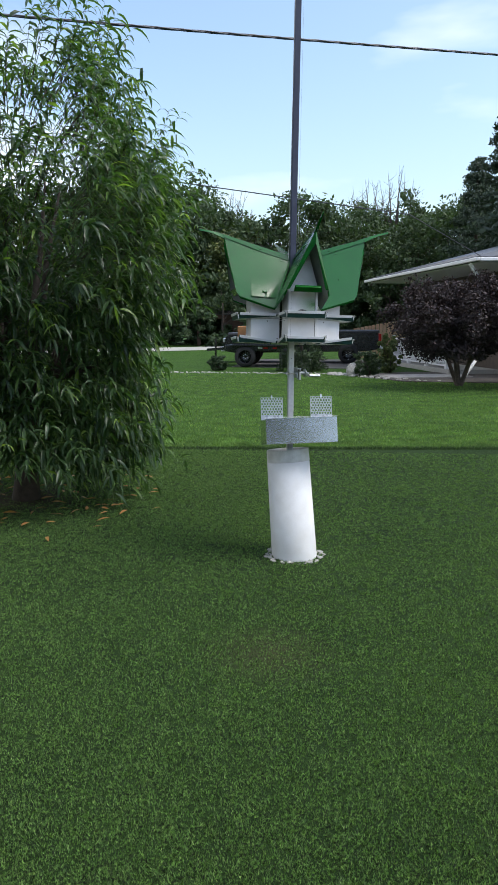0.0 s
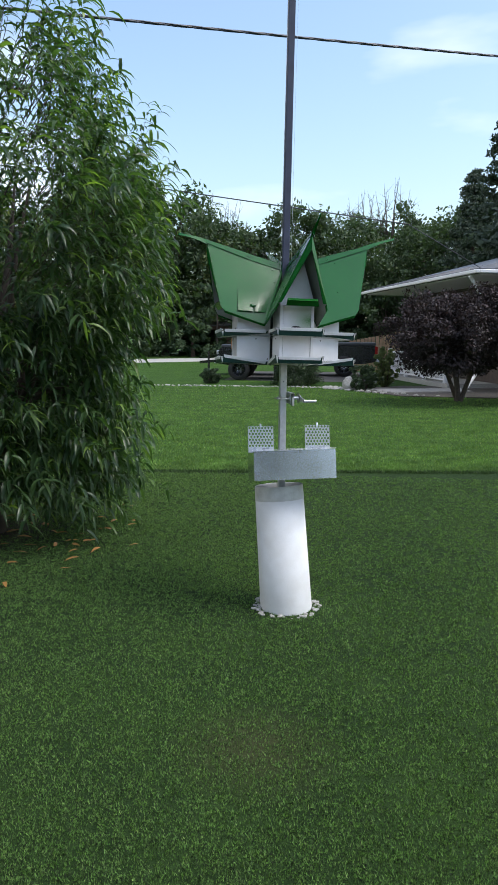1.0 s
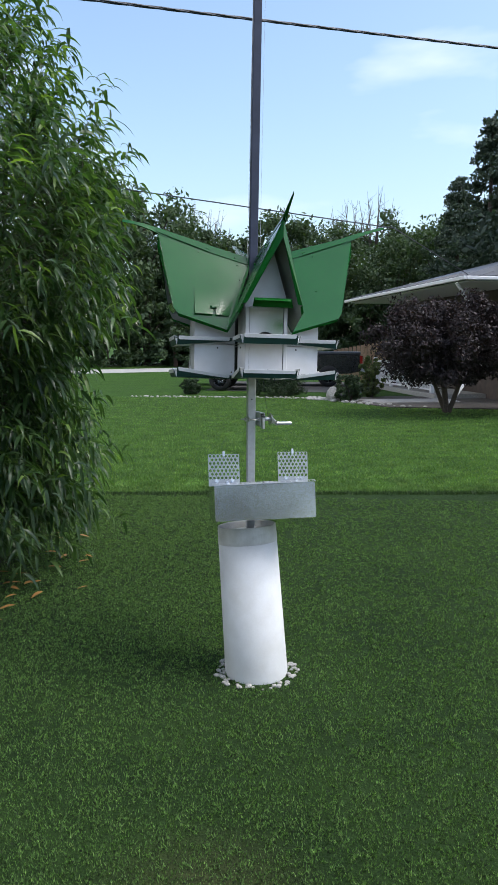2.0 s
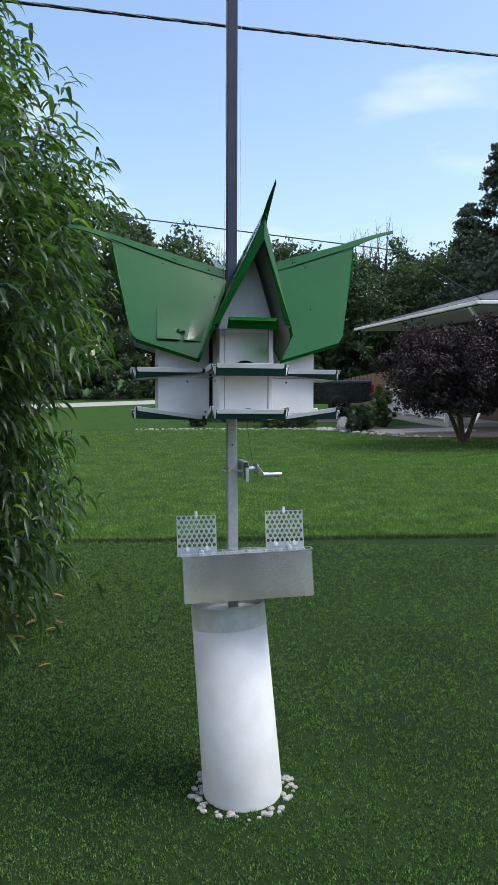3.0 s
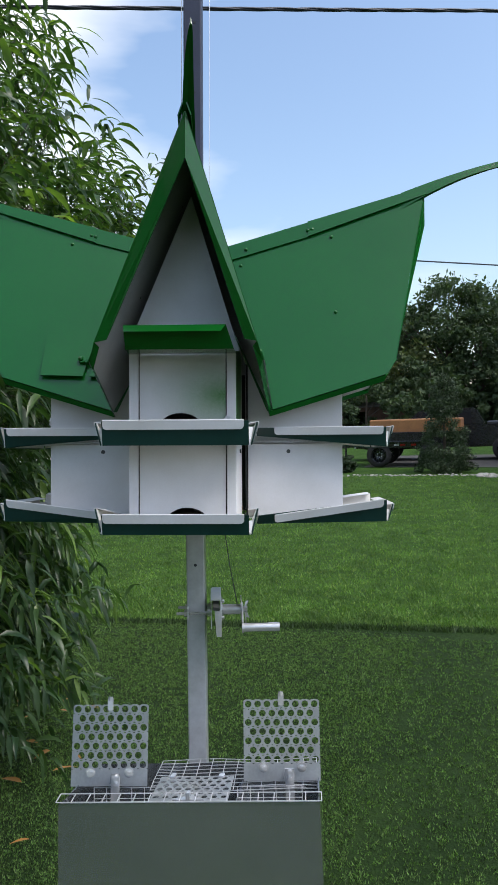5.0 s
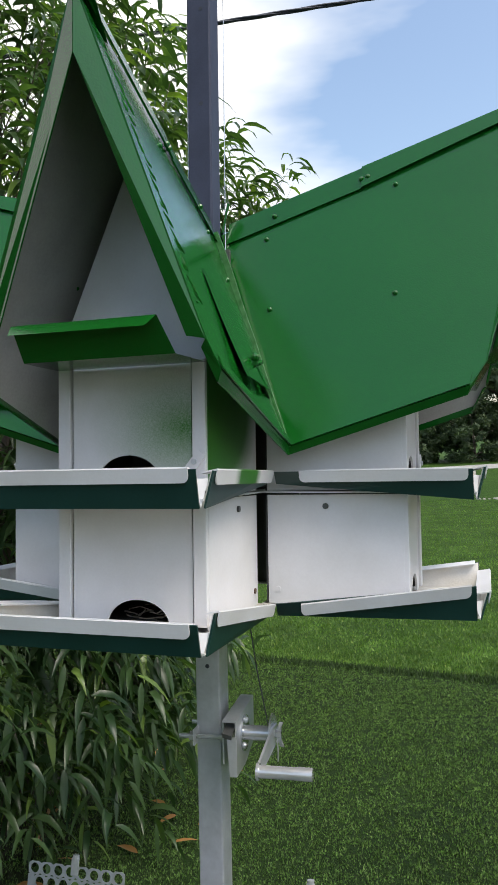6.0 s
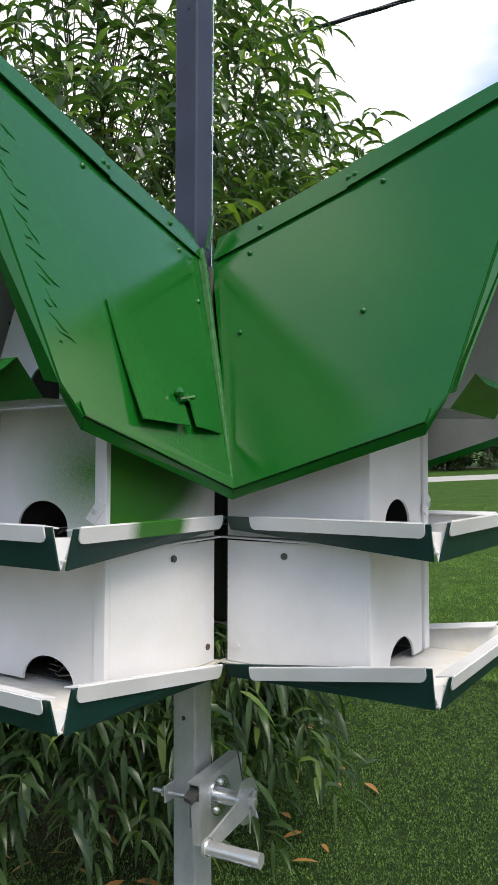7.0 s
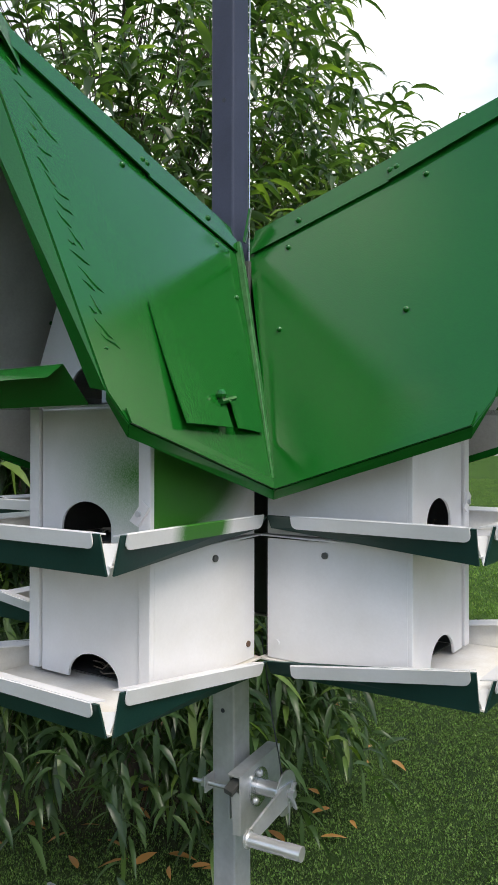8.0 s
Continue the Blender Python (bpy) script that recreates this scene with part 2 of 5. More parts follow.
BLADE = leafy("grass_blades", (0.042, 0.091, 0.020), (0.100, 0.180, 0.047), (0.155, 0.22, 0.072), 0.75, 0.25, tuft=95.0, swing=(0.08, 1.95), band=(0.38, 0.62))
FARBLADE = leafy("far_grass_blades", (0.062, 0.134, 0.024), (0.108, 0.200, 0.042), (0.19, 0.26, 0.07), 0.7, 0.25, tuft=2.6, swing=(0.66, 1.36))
# greens darkened: the shadow along the taller strip is painted into them
SHADESTRIP = leafy("taller_grass", (0.018, 0.042, 0.010), (0.036, 0.075, 0.018), (0.10, 0.16, 0.05), 0.6, 0.25)
PEACH = leafy("peach_leaves", (0.022, 0.054, 0.021), (0.062, 0.115, 0.042), (0.16, 0.25, 0.055), 0.34, 0.45, share=0.86)
WOODS = leafy("woodland_leaves", (0.028, 0.054, 0.024), (0.046, 0.080, 0.031), (0.062, 0.095, 0.036), 0.75, 0.25)
WOODS_OLIVE = leafy("olive_leaves", (0.06, 0.09, 0.03), (0.095, 0.125, 0.04), (0.18, 0.19, 0.06), 0.6, 0.25)
SPRUCE = leafy("spruce_needles", (0.024, 0.044, 0.030), (0.040, 0.066, 0.042), (0.05, 0.08, 0.04), 0.7, 0.1)
PURPLE = leafy("purple_leaves", (0.009, 0.006, 0.008), (0.021, 0.011, 0.015), (0.042, 0.021, 0.026), 0.65, 0.2)
BOX = leafy("shrub_leaves", (0.016, 0.035, 0.014), (0.03, 0.06, 0.02), (0.06, 0.10, 0.03), 0.6, 0.15)
FALLEN = leafy("fallen_leaves", (0.16, 0.07, 0.025), (0.40, 0.20, 0.05), (0.5, 0.42, 0.25), 0.6, 0.2)


# ---- mesh helpers ----
def part(name, bm, material, parent=None, label="", m=None, smooth=False):
    """Links a bmesh as one mesh object, under a thing or a part."""
    me = bpy.data.meshes.new(name)
    bmesh.ops.recalc_face_normals(bm, faces=bm.faces)
    if smooth:
        for f in bm.faces:
            f.smooth = True
    bm.to_mesh(me)
    bm.free()
    me.materials.append(material)
    ob = new(name, me)
    ob.parent = parent
    if m is not None:
        ob.matrix_local = m
    if label:
        ob["label"] = label
    return ob


def thing(name, m, label, category, group="", kind=""):
    ob = new(name)
    ob.matrix_world = m
    ob.empty_display_size = 0.05
    return tagged(ob, label, category, group, kind)


def raw(name, verts, faces, material, parent=None, smooth=False):
    """A mesh object from numpy arrays; faces all with the same number of corners."""
    me = bpy.data.meshes.new(name)
    verts, faces = np.asarray(verts, np.float32), np.asarray(faces, np.int32)
    me.vertices.add(len(verts))
    me.vertices.foreach_set("co", verts.ravel())
    k = faces.shape[1]
    me.loops.add(faces.size)
    me.loops.foreach_set("vertex_index", faces.ravel())
    me.polygons.add(len(faces))
    me.polygons.foreach_set("loop_start", np.arange(len(faces), dtype=np.int32) * k)
    me.update(calc_edges=True)
    if smooth:
        me.polygons.foreach_set("use_smooth", np.ones(len(faces), bool))
    me.materials.append(material)
    ob = new(name, me)
    ob.parent = parent
    return ob


def box(bm, lo, hi, bevel=0.0):
    c, s = [(a + b) / 2 for a, b in zip(lo, hi)], [b - a for a, b in zip(lo, hi)]
    g = bmesh.ops.create_cube(bm, size=1.0, matrix=Matrix.Translation(c) @ Matrix.Diagonal((*s, 1)))
    if bevel:
        edges = {e for v in g["verts"] for e in v.link_edges}
        bmesh.ops.bevel(bm, geom=list(edges), offset=bevel, segments=2, affect="EDGES", profile=0.5)
    return bm


def slab(bm, pts, thick):
    """A plate: the polygon pts, thickened by thick along its normal (both ways by half)."""
    pts = [Vector(p) for p in pts]
    n = Vector((0, 0, 0))
    for i, p in enumerate(pts):
        q = pts[(i + 1) % len(pts)]
        n += p.cross(q)
    n.normalize()
    a = [bm.verts.new(p + n * thick / 2) for p in pts]
    b = [bm.verts.new(p - n * thick / 2) for p in pts]
    bm.faces.new(a)
    bm.faces.new(b[::-1])
    for i in range(len(pts)):
        j = (i + 1) % len(pts)
        bm.faces.new((a[j], a[i], b[i], b[j]))
    return bm


def tube(bm, p, q, r, r2=None, n=10, caps=True):
    """A rod from p to q."""
    p, q = Vector(p), Vector(q)
    d = q - p
    m = Matrix.Translation((p + q) / 2) @ d.to_track_quat("Z", "Y").to_matrix().to_4x4()
    bmesh.ops.create_cone(bm, cap_ends=caps, segments=n, radius1=r, radius2=r if r2 is None else r2, depth=d.length, matrix=m)
    return bm


def strand(bm, pts, radii, n=6):
    """A tapered bent rod through pts."""
    rings = []
    for i, p in enumerate(pts):
        p = Vector(p)
        d = (Vector(pts[min(i + 1, len(pts) - 1)]) - Vector(pts[max(i - 1, 0)])).normalized()
        s = d.orthogonal().normalized()
        w = d.cross(s)
        r = radii[i] if isinstance(radii, (list, tuple)) else radii
        rings.append([bm.verts.new(p + r * (math.cos(6.2832 * k / n) * s + math.sin(6.2832 * k / n) * w)) for k in range(n)])
    for a, b in zip(rings, rings[1:]):
        off = min(range(n), key=lambda o: sum((a[k].co - b[(k + o) % n].co).length for k in range(n)))
        for k in range(n):
            bm.faces.new((a[k], a[(k + 1) % n], b[(k + 1 + off) % n], b[(k + off) % n]))
    bm.faces.new(rings[0][::-1])
    bm.faces.new(rings[-1])
    return bm


def lathe(bm, profile, n=48, m=Matrix()):
    """Turns (radius, z) pairs round z."""
    rings = [[bm.verts.new(m @ Vector((r * math.cos(6.28319 * k / n), r * math.sin(6.28319 * k / n), z))) for k in range(n)] for r, z in profile]
    for a, b in zip(rings, rings[1:]):
        for k in range(n):
            bm.faces.new((a[k], a[(k + 1) % n], b[(k + 1) % n], b[k]))
    return rings


# ---- ground ----
def build_ground():
    bm = bmesh.new()
    bmesh.ops.create_grid(bm, x_segments=40, y_segments=40, size=400.0, matrix=Matrix.Translation((0, 100, 0)))
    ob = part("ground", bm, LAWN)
    tagged(ob, "mown green lawn running out to the trees", "lawn", kind="structure")


build_ground()


def grass_patch(name, spots, hlo, hhi, wid, material, label):
    """Single blades at the given (x, y) spots."""
    r = np.random.default_rng(5)
    x, y = spots
    count = len(x)
    a = r.uniform(0, 2 * np.pi, count)
    h = r.uniform(hlo, hhi, count)
    lean = r.uniform(0.1, 0.9, count) * h
    la = r.uniform(0, 2 * np.pi, count)
    w = wid * r.uniform(0.6, 1.3, count) * (1 + 0.10 * np.maximum(y - 2, 0))
    base = np.stack([x, y, np.zeros(count)], 1)
    side = np.stack([np.cos(a) * w, np.sin(a) * w, np.zeros(count)], 1)
    tip = base + np.stack([np.cos(la) * lean, np.sin(la) * lean, h], 1)
    v = np.stack([base - side, base + side, tip], 1).reshape(-1, 3)
    ob = raw(name, v, np.arange(3 * count).reshape(-1, 3), material)
    return tagged(ob, label, "grass", kind="stuff")


def lawn_spots(count):
    """Spots gathered into small tufts, thinner in between; denser on the open stretch of lawn."""
    r = np.random.default_rng(6)
    tufts = count // 8
    y = 0.7 + 8.0 * r.uniform(0, 1, tufts) ** 1.25
    x = 0.45 + (y + 1.1) * r.uniform(-0.44, 0.44, tufts)
    k = tufts // 4
    x[:k], y[:k] = r.uniform(-4.4, 0.3, k), r.uniform(4.2, 8.6, k)
    x, y = np.repeat(x, 8), np.repeat(y, 8)
    x, y = x + r.normal(0, 0.0095, len(x)), y + r.normal(0, 0.0095, len(x))
    # thin on the worn patch and right round the pipe
    keep = r.uniform(0, 1, len(x)) > 0.45 * np.exp(-(((x - 0.32) / 0.30) ** 2 + ((y - 2.66) / 0.22) ** 2)) + 0.95 * np.exp(-(((x + 2.3) ** 2 + (y - 5.7) ** 2) / 0.40)) + 0.8 * np.exp(-(((x - 0.33) ** 2 + (y - 4.27) ** 2) / 0.05))
    return x[keep], y[keep]


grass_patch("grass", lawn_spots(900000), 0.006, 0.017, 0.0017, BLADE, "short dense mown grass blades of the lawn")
_r = np.random.default_rng(3)
_y = 15.5 * _r.uniform(0, 1, 230000) ** 1.7
_x = 0.4 + (_y + 10) * _r.uniform(-0.85, 0.40, 230000)
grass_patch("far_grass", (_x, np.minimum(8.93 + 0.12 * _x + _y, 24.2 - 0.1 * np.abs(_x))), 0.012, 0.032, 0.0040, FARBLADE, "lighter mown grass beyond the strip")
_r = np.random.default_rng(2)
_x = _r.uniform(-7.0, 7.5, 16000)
grass_patch("taller_grass", (_x, 8.84 + 0.12 * _x + _r.normal(0, 0.035, 16000)), 0.02, 0.05, 0.003, SHADESTRIP, "strip of taller uncut grass across the lawn, its shadow put into darker greens")

# ---- the pipe in the ground, with the pole in it ----
BASE, TOP = Vector((0.330, 4.275, 0.0)), Vector((0.270, 4.345, 0.757))


def build_pipe():
    axis = TOP - BASE
    m = Matrix.Translation(BASE) @ axis.to_track_quat("Z", "Y").to_matrix().to_4x4()
    top = axis.length
    th = thing("pipe_pedestal", Matrix(), "leaning white plastic pipe pedestal with pale grey collar", "pedestal")
    bm = bmesh.new()
    lathe(bm, [(0.154, -0.05), (0.160, 0.0), (0.1500, top - 0.084), (0.1455, top - 0.082), (0.1435, top - 0.09), (0.148, 0.0)], 64, m)
    part("pipe", bm, PVC, th, smooth=False)
    for f in th.children[0].data.polygons:
        f.use_smooth = True
    bm = bmesh.new()
    lathe(bm, [(0.1515, top - 0.088), (0.1490, top - 0.004), (0.1465, top), (0.1435, top - 0.004), (0.1435, top - 0.09)], 64, m)
    bmesh.ops.create_circle(bm, cap_ends=True, radius=0.144, segments=48, matrix=m @ Matrix.Translation((0, 0, top - 0.035)))
    part("collar", bm, COLLAR, th, "pale grey scuffed collar")
    bm = bmesh.new()
    lap = m @ Matrix.Rotation(radians(-58), 4, "Z")
    g = box(bm, (0.1465, -0.004, top - 0.088), (0.1522, 0.004, top - 0.003))
    bmesh.ops.transform(bm, matrix=lap, verts=bm.verts)
    part("seam", bm, DARKGREY, th)
    for k, (ang, zz) in enumerate(((-78, 0.17), (-80, 0.30), (-81, 0.44), (-79, 0.585), (-128, 0.36), (-128, 0.22), (-60, 0.12), (-100, 0.07), (-40, 0.4))):
        bm = bmesh.new()
        a = radians(ang)
        tube(bm, m @ Vector((0.156 * math.cos(a), 0.156 * math.sin(a), zz)), m @ Vector((0.161 * math.cos(a), 0.161 * math.sin(a), zz)), 0.0045)
        part("screw", bm, RUST, th)
    bm = bmesh.new()
    a = radians(-140)
    tube(bm, m @ Vector((0.1575 * math.cos(a), 0.1575 * math.sin(a), 0.27)), m @ Vector((0.1575 * math.cos(a), 0.1575 * math.sin(a), 0.43)), 0.0025, n=6)
    part("scratch", bm, DARKGREY, th)


build_pipe()


def pebble(bm, at, r, squash=0.6, sub=1):
    g = bmesh.ops.create_icosphere(bm, subdivisions=sub, radius=r, matrix=Matrix.Translation(at))
    for v in g["verts"]:
        d = v.co - Vector(at)
        d *= 1 + 0.35 * noise.noise(v.co * (2.2 / r) * 0.35)
        d.z *= squash
        v.co = Vector(at) + d


def build_base_stones():
    for i in range(95):
        a = rng.uniform(0, 6.283)
        rad = rng.uniform(0.165, 0.215)
        r = rng.uniform(0.008, 0.019)
        bm = bmesh.new()
        pebble(bm, (0, 0, 0), r, 0.5)
        ob = part("stone", bm, STONE)
        ob.location = (BASE.x + rad * math.cos(a), BASE.y + rad * math.sin(a), r * 0.3)
        ob.rotation_euler = (0, 0, rng.uniform(0, 6))
        tagged(ob, "small pale broken stone round the pipe's foot", "stone", "stones round the pipe")


build_base_stones()

POLE = Vector((0.280, 4.4194, 0))
PHI = 16.78  # the house's turn


def build_pole():
    th = thing("pole", Matrix.Translation(POLE + Vector((0, 0, 0.69))) @ Matrix.Rotation(radians(3.07), 4, "X").inverted() @ Matrix.Rotation(radians(PHI), 4, "Z"), "tall square steel pole carrying the birdhouse", "pole")
    w = 0.0205
    bm = box(bmesh.new(), (-w, -w, 0.0), (w, w, 1.02), 0.003)
    part("lower_tube", bm, GALV, th, "pale galvanised lower tube")
    bm = bmesh.new()
    slab_h = 4.6
    g = box(bm, (-w, -w, 1.02), (w, w, slab_h), 0.003)
    bmesh.ops.transform(bm, matrix=Matrix.Translation((0, 0, 1.02)) @ Matrix.Rotation(radians(0.55), 4, "Y") @ Matrix.Translation((0, 0, -1.02)), verts=bm.verts)
    part("upper_tube", bm, POLE_UP, th, "dark blue-grey upper tube")
    for i in range(9):
        z = 0.70 if i == 0 else 1.45 + 0.16 * i
        x = 0.0 if i == 0 else (z - 1.02) * 0.0157
        for s in (-1,):
            bm = tube(bmesh.new(), (x, s * (w + 0.0006), z), (x, s * (w - 0.002), z), 0.0035, n=8)
            part("bolt_hole", bm, BLACKCABLE, th)
    for dx in (-0.036, 0.036):
        bm = strand(bmesh.new(), [(dx * 0.9, 0, 0.86), (dx * 0.9 + 0.008, 0, 1.5), (dx * 0.8 + 0.05, 0, 4.55)], 0.0008, 5)
        part("hoist_cable", bm, ZINC, th, "thin steel hoist cable")
    return th


build_pole()


def build_winch():
    """Hand winch clamped on the pole; x along the drum, away from the pole."""
    th = thing("hand_winch", Matrix.Translation((0.2838, 4.4513, 1.285)) @ Matrix.Rotation(radians(-3.07), 4, "X") @ Matrix.Rotation(radians(22.0), 4, "Z"), "zinc-plated hand winch clamped to the pole", "winch")
    web = [(-0.066, -0.046), (-0.010, -0.046), (0.055, -0.028), (0.055, 0.040), (-0.066, 0.034)]
    bm = slab(bmesh.new(), [(0.050, y, z) for y, z in web], 0.0025)
    slab(bm, [(0.030, -0.066, 0.034), (0.051, -0.066, 0.034), (0.051, 0.055, 0.040), (0.030, 0.055, 0.040)], 0.0025)
    slab(bm, [(0.029, -0.060, -0.030), (0.029, 0.050, -0.030), (0.029, 0.055, 0.039), (0.029, -0.060, 0.033)], 0.0025)
    slab(bm, [(0.040, -0.0662, -0.046), (0.0505, -0.0662, -0.046), (0.0505, -0.0662, 0.012), (0.036, -0.0662, 0.012)], 0.002)
    part("bracket", bm, GALV, th, "bent galvanised bracket")
    bm = slab(bmesh.new(), [(0.032, -0.078, 0.018), (0.047, -0.082, 0.016), (0.047, -0.040, 0.026), (0.032, -0.040, 0.027)], 0.007)
    part("pawl", bm, DARKGREY, th, "dark steel pawl")
    bm = tube(bmesh.new(), (0.0512, -0.0143, 0.003), (0.0535, -0.0143, 0.003), 0.027, n=36)
    part("bearing_plate", bm, ZINC, th)
    for dy, dz in ((0.0, 0.019), (-0.012, -0.016), (0.014, -0.010)):
        bm = bmesh.new()
        bmesh.ops.create_uvsphere(bm, u_segments=10, v_segments=6, radius=0.0052, matrix=Matrix.Translation((0.054, -0.0143 + dy, 0.003 + dz)))
        part("rivet", bm, BRIGHT, th, smooth=True)
    bm = tube(bmesh.new(), (0.053, -0.0143, 0.003), (0.095, -0.0143, 0.003), 0.0115, n=24)
    part("drum", bm, BRIGHT, th)
    bm = tube(bmesh.new(), (0.0945, -0.0143, 0.003), (0.0968, -0.0143, 0.003), 0.031, n=36)
    part("drum_flange", bm, BRIGHT, th)
    bm = tube(bmesh.new(), (0.097, -0.0143, 0.003), (0.110, -0.0143, 0.003), 0.0065, n=6)
    for dz in (-1, 1):
        slab(bm, [(0.103, -0.0143, 0.003 + 0.004 * dz), (0.108, -0.0143, 0.003 + 0.004 * dz), (0.114, -0.016, 0.003 + 0.019 * dz), (0.107, -0.013, 0.003 + 0.018 * dz)], 0.003)
    part("wing_nut", bm, BRIGHT, th)
    bm = slab(bmesh.new(), [(0.099, 0.004, 0.014), (0.099, 0.004, -0.010), (0.0985, -0.030, -0.014), (0.0955, -0.120, -0.024), (0.0955, -0.130, -0.014), (0.0955, -0.120, -0.004), (0.0985, -0.030, 0.017)], 0.0035)
    part("crank_arm", bm, GALV, th)
    bm = tube(bmesh.new(), (0.097, -0.122, -0.014), (0.150, -0.122, -0.014), 0.0088, n=28)
    tube(bm, (0.150, -0.122, -0.014), (0.1725, -0.122, -0.014), 0.0094, n=28)
    tube(bm, (0.0935, -0.122, -0.014), (0.0975, -0.122, -0.014), 0.0120, n=20)
    part("crank_handle", bm, BRIGHT, th, "bright steel crank handle")
    for y in (-0.034, 0.034):
        bm = tube(bmesh.new(), (-0.048, y, 0.0), (0.030, y, 0.0), 0.0034, n=10)
        tube(bm, (-0.031, y, 0.0), (-0.0245, y, 0.0), 0.0078, n=6)
        tube(bm, (0.020, y, 0.0), (0.0275, y, 0.0), 0.0078, n=6)
        part("clamp_bolt", bm, BRIGHT, th)
    bm = box(bmesh.new(), (-0.0243, -0.043, -0.012), (-0.0210, 0.043, 0.012), 0.001)
    part("clamp_plate", bm, GALV, th)
    bm = strand(bmesh.new(), [(0.088, -0.006, 0.012), (0.072, -0.008, 0.10), (0.056, -0.01, 0.22)], 0.0011, 5)
    part("hoist_cable", bm, BLACKCABLE, th)
    bm = strand(bmesh.new(), [(0.104, -0.022, -0.002), (0.106, -0.024, -0.020), (0.105, -0.022, -0.036)], 0.0012, 5)
    part("split_pin", bm, BRIGHT, th)


build_winch()


# ---- the trap box on the pole ----
def perforated(bm, w, h, rows, cols, r, y=0.0, solid_low=0.0):
    """A plate in x-z with staggered round holes; the lowest solid_low of it has none."""
    ch, cw = (h - solid_low) / rows, w / cols
    def quad(x0, x1, z0, z1):
        bm.faces.new([bm.verts.new((x, y, z)) for x, z in ((x0, z0), (x1, z0), (x1, z1), (x0, z1))])
    if solid_low:
        quad(-w / 2, w / 2, 0, solid_low)
    for i in range(rows):
        z0, z1 = solid_low + i * ch, solid_low + (i + 1) * ch
        odd = i % 2 == 1
        if odd:
            quad(-w / 2, -w / 2 + cw / 2, z0, z1)
            quad(w / 2 - cw / 2, w / 2, z0, z1)
        for k in range(cols - odd):
            x0 = -w / 2 + (k + 0.5 * odd) * cw
            cx, cz = x0 + cw / 2, (z0 + z1) / 2
            n = 16
            inner, outer = [], []
            for s in range(n):
                a = 2 * math.pi * (s + 0.5) / n
                c, d = math.cos(a), math.sin(a)
                f = 1 / max(abs(c) / (cw / 2), abs(d) / (ch / 2))
                outer.append(bm.verts.new((cx + c * f, y, cz + d * f)))
                inner.append(bm.verts.new((cx + r * c, y, cz + r * d)))
            for s in range(n):
                q = (s + 1) % n
                bm.faces.new((outer[s], outer[q], inner[q], inner[s]))
    return bm


def thicken(ob, t):
    mod = ob.modifiers.new("thickness", "SOLIDIFY")
    mod.thickness, mod.offset = t, 0
    return ob


def wire_grid(bm, p, q, r, nu, nv, rad=0.0009, wave=0.0):
    """A net of thin wires spanned by p + a*q + b*r."""
    p, q, r = Vector(p), Vector(q), Vector(r)
    n = q.cross(r).normalized()
    def at(a, b):
        return p + a * q + b * r + n * (wave * math.sin(9 * a + 5 * b))
    for i in range(nu + 1):
        strand(bm, [at(i / nu, k / 4) for k in range(5)], rad, 4)
    for j in range(nv + 1):
        strand(bm, [at(k / 8, j / nv) for k in range(9)], rad, 4)
    return bm


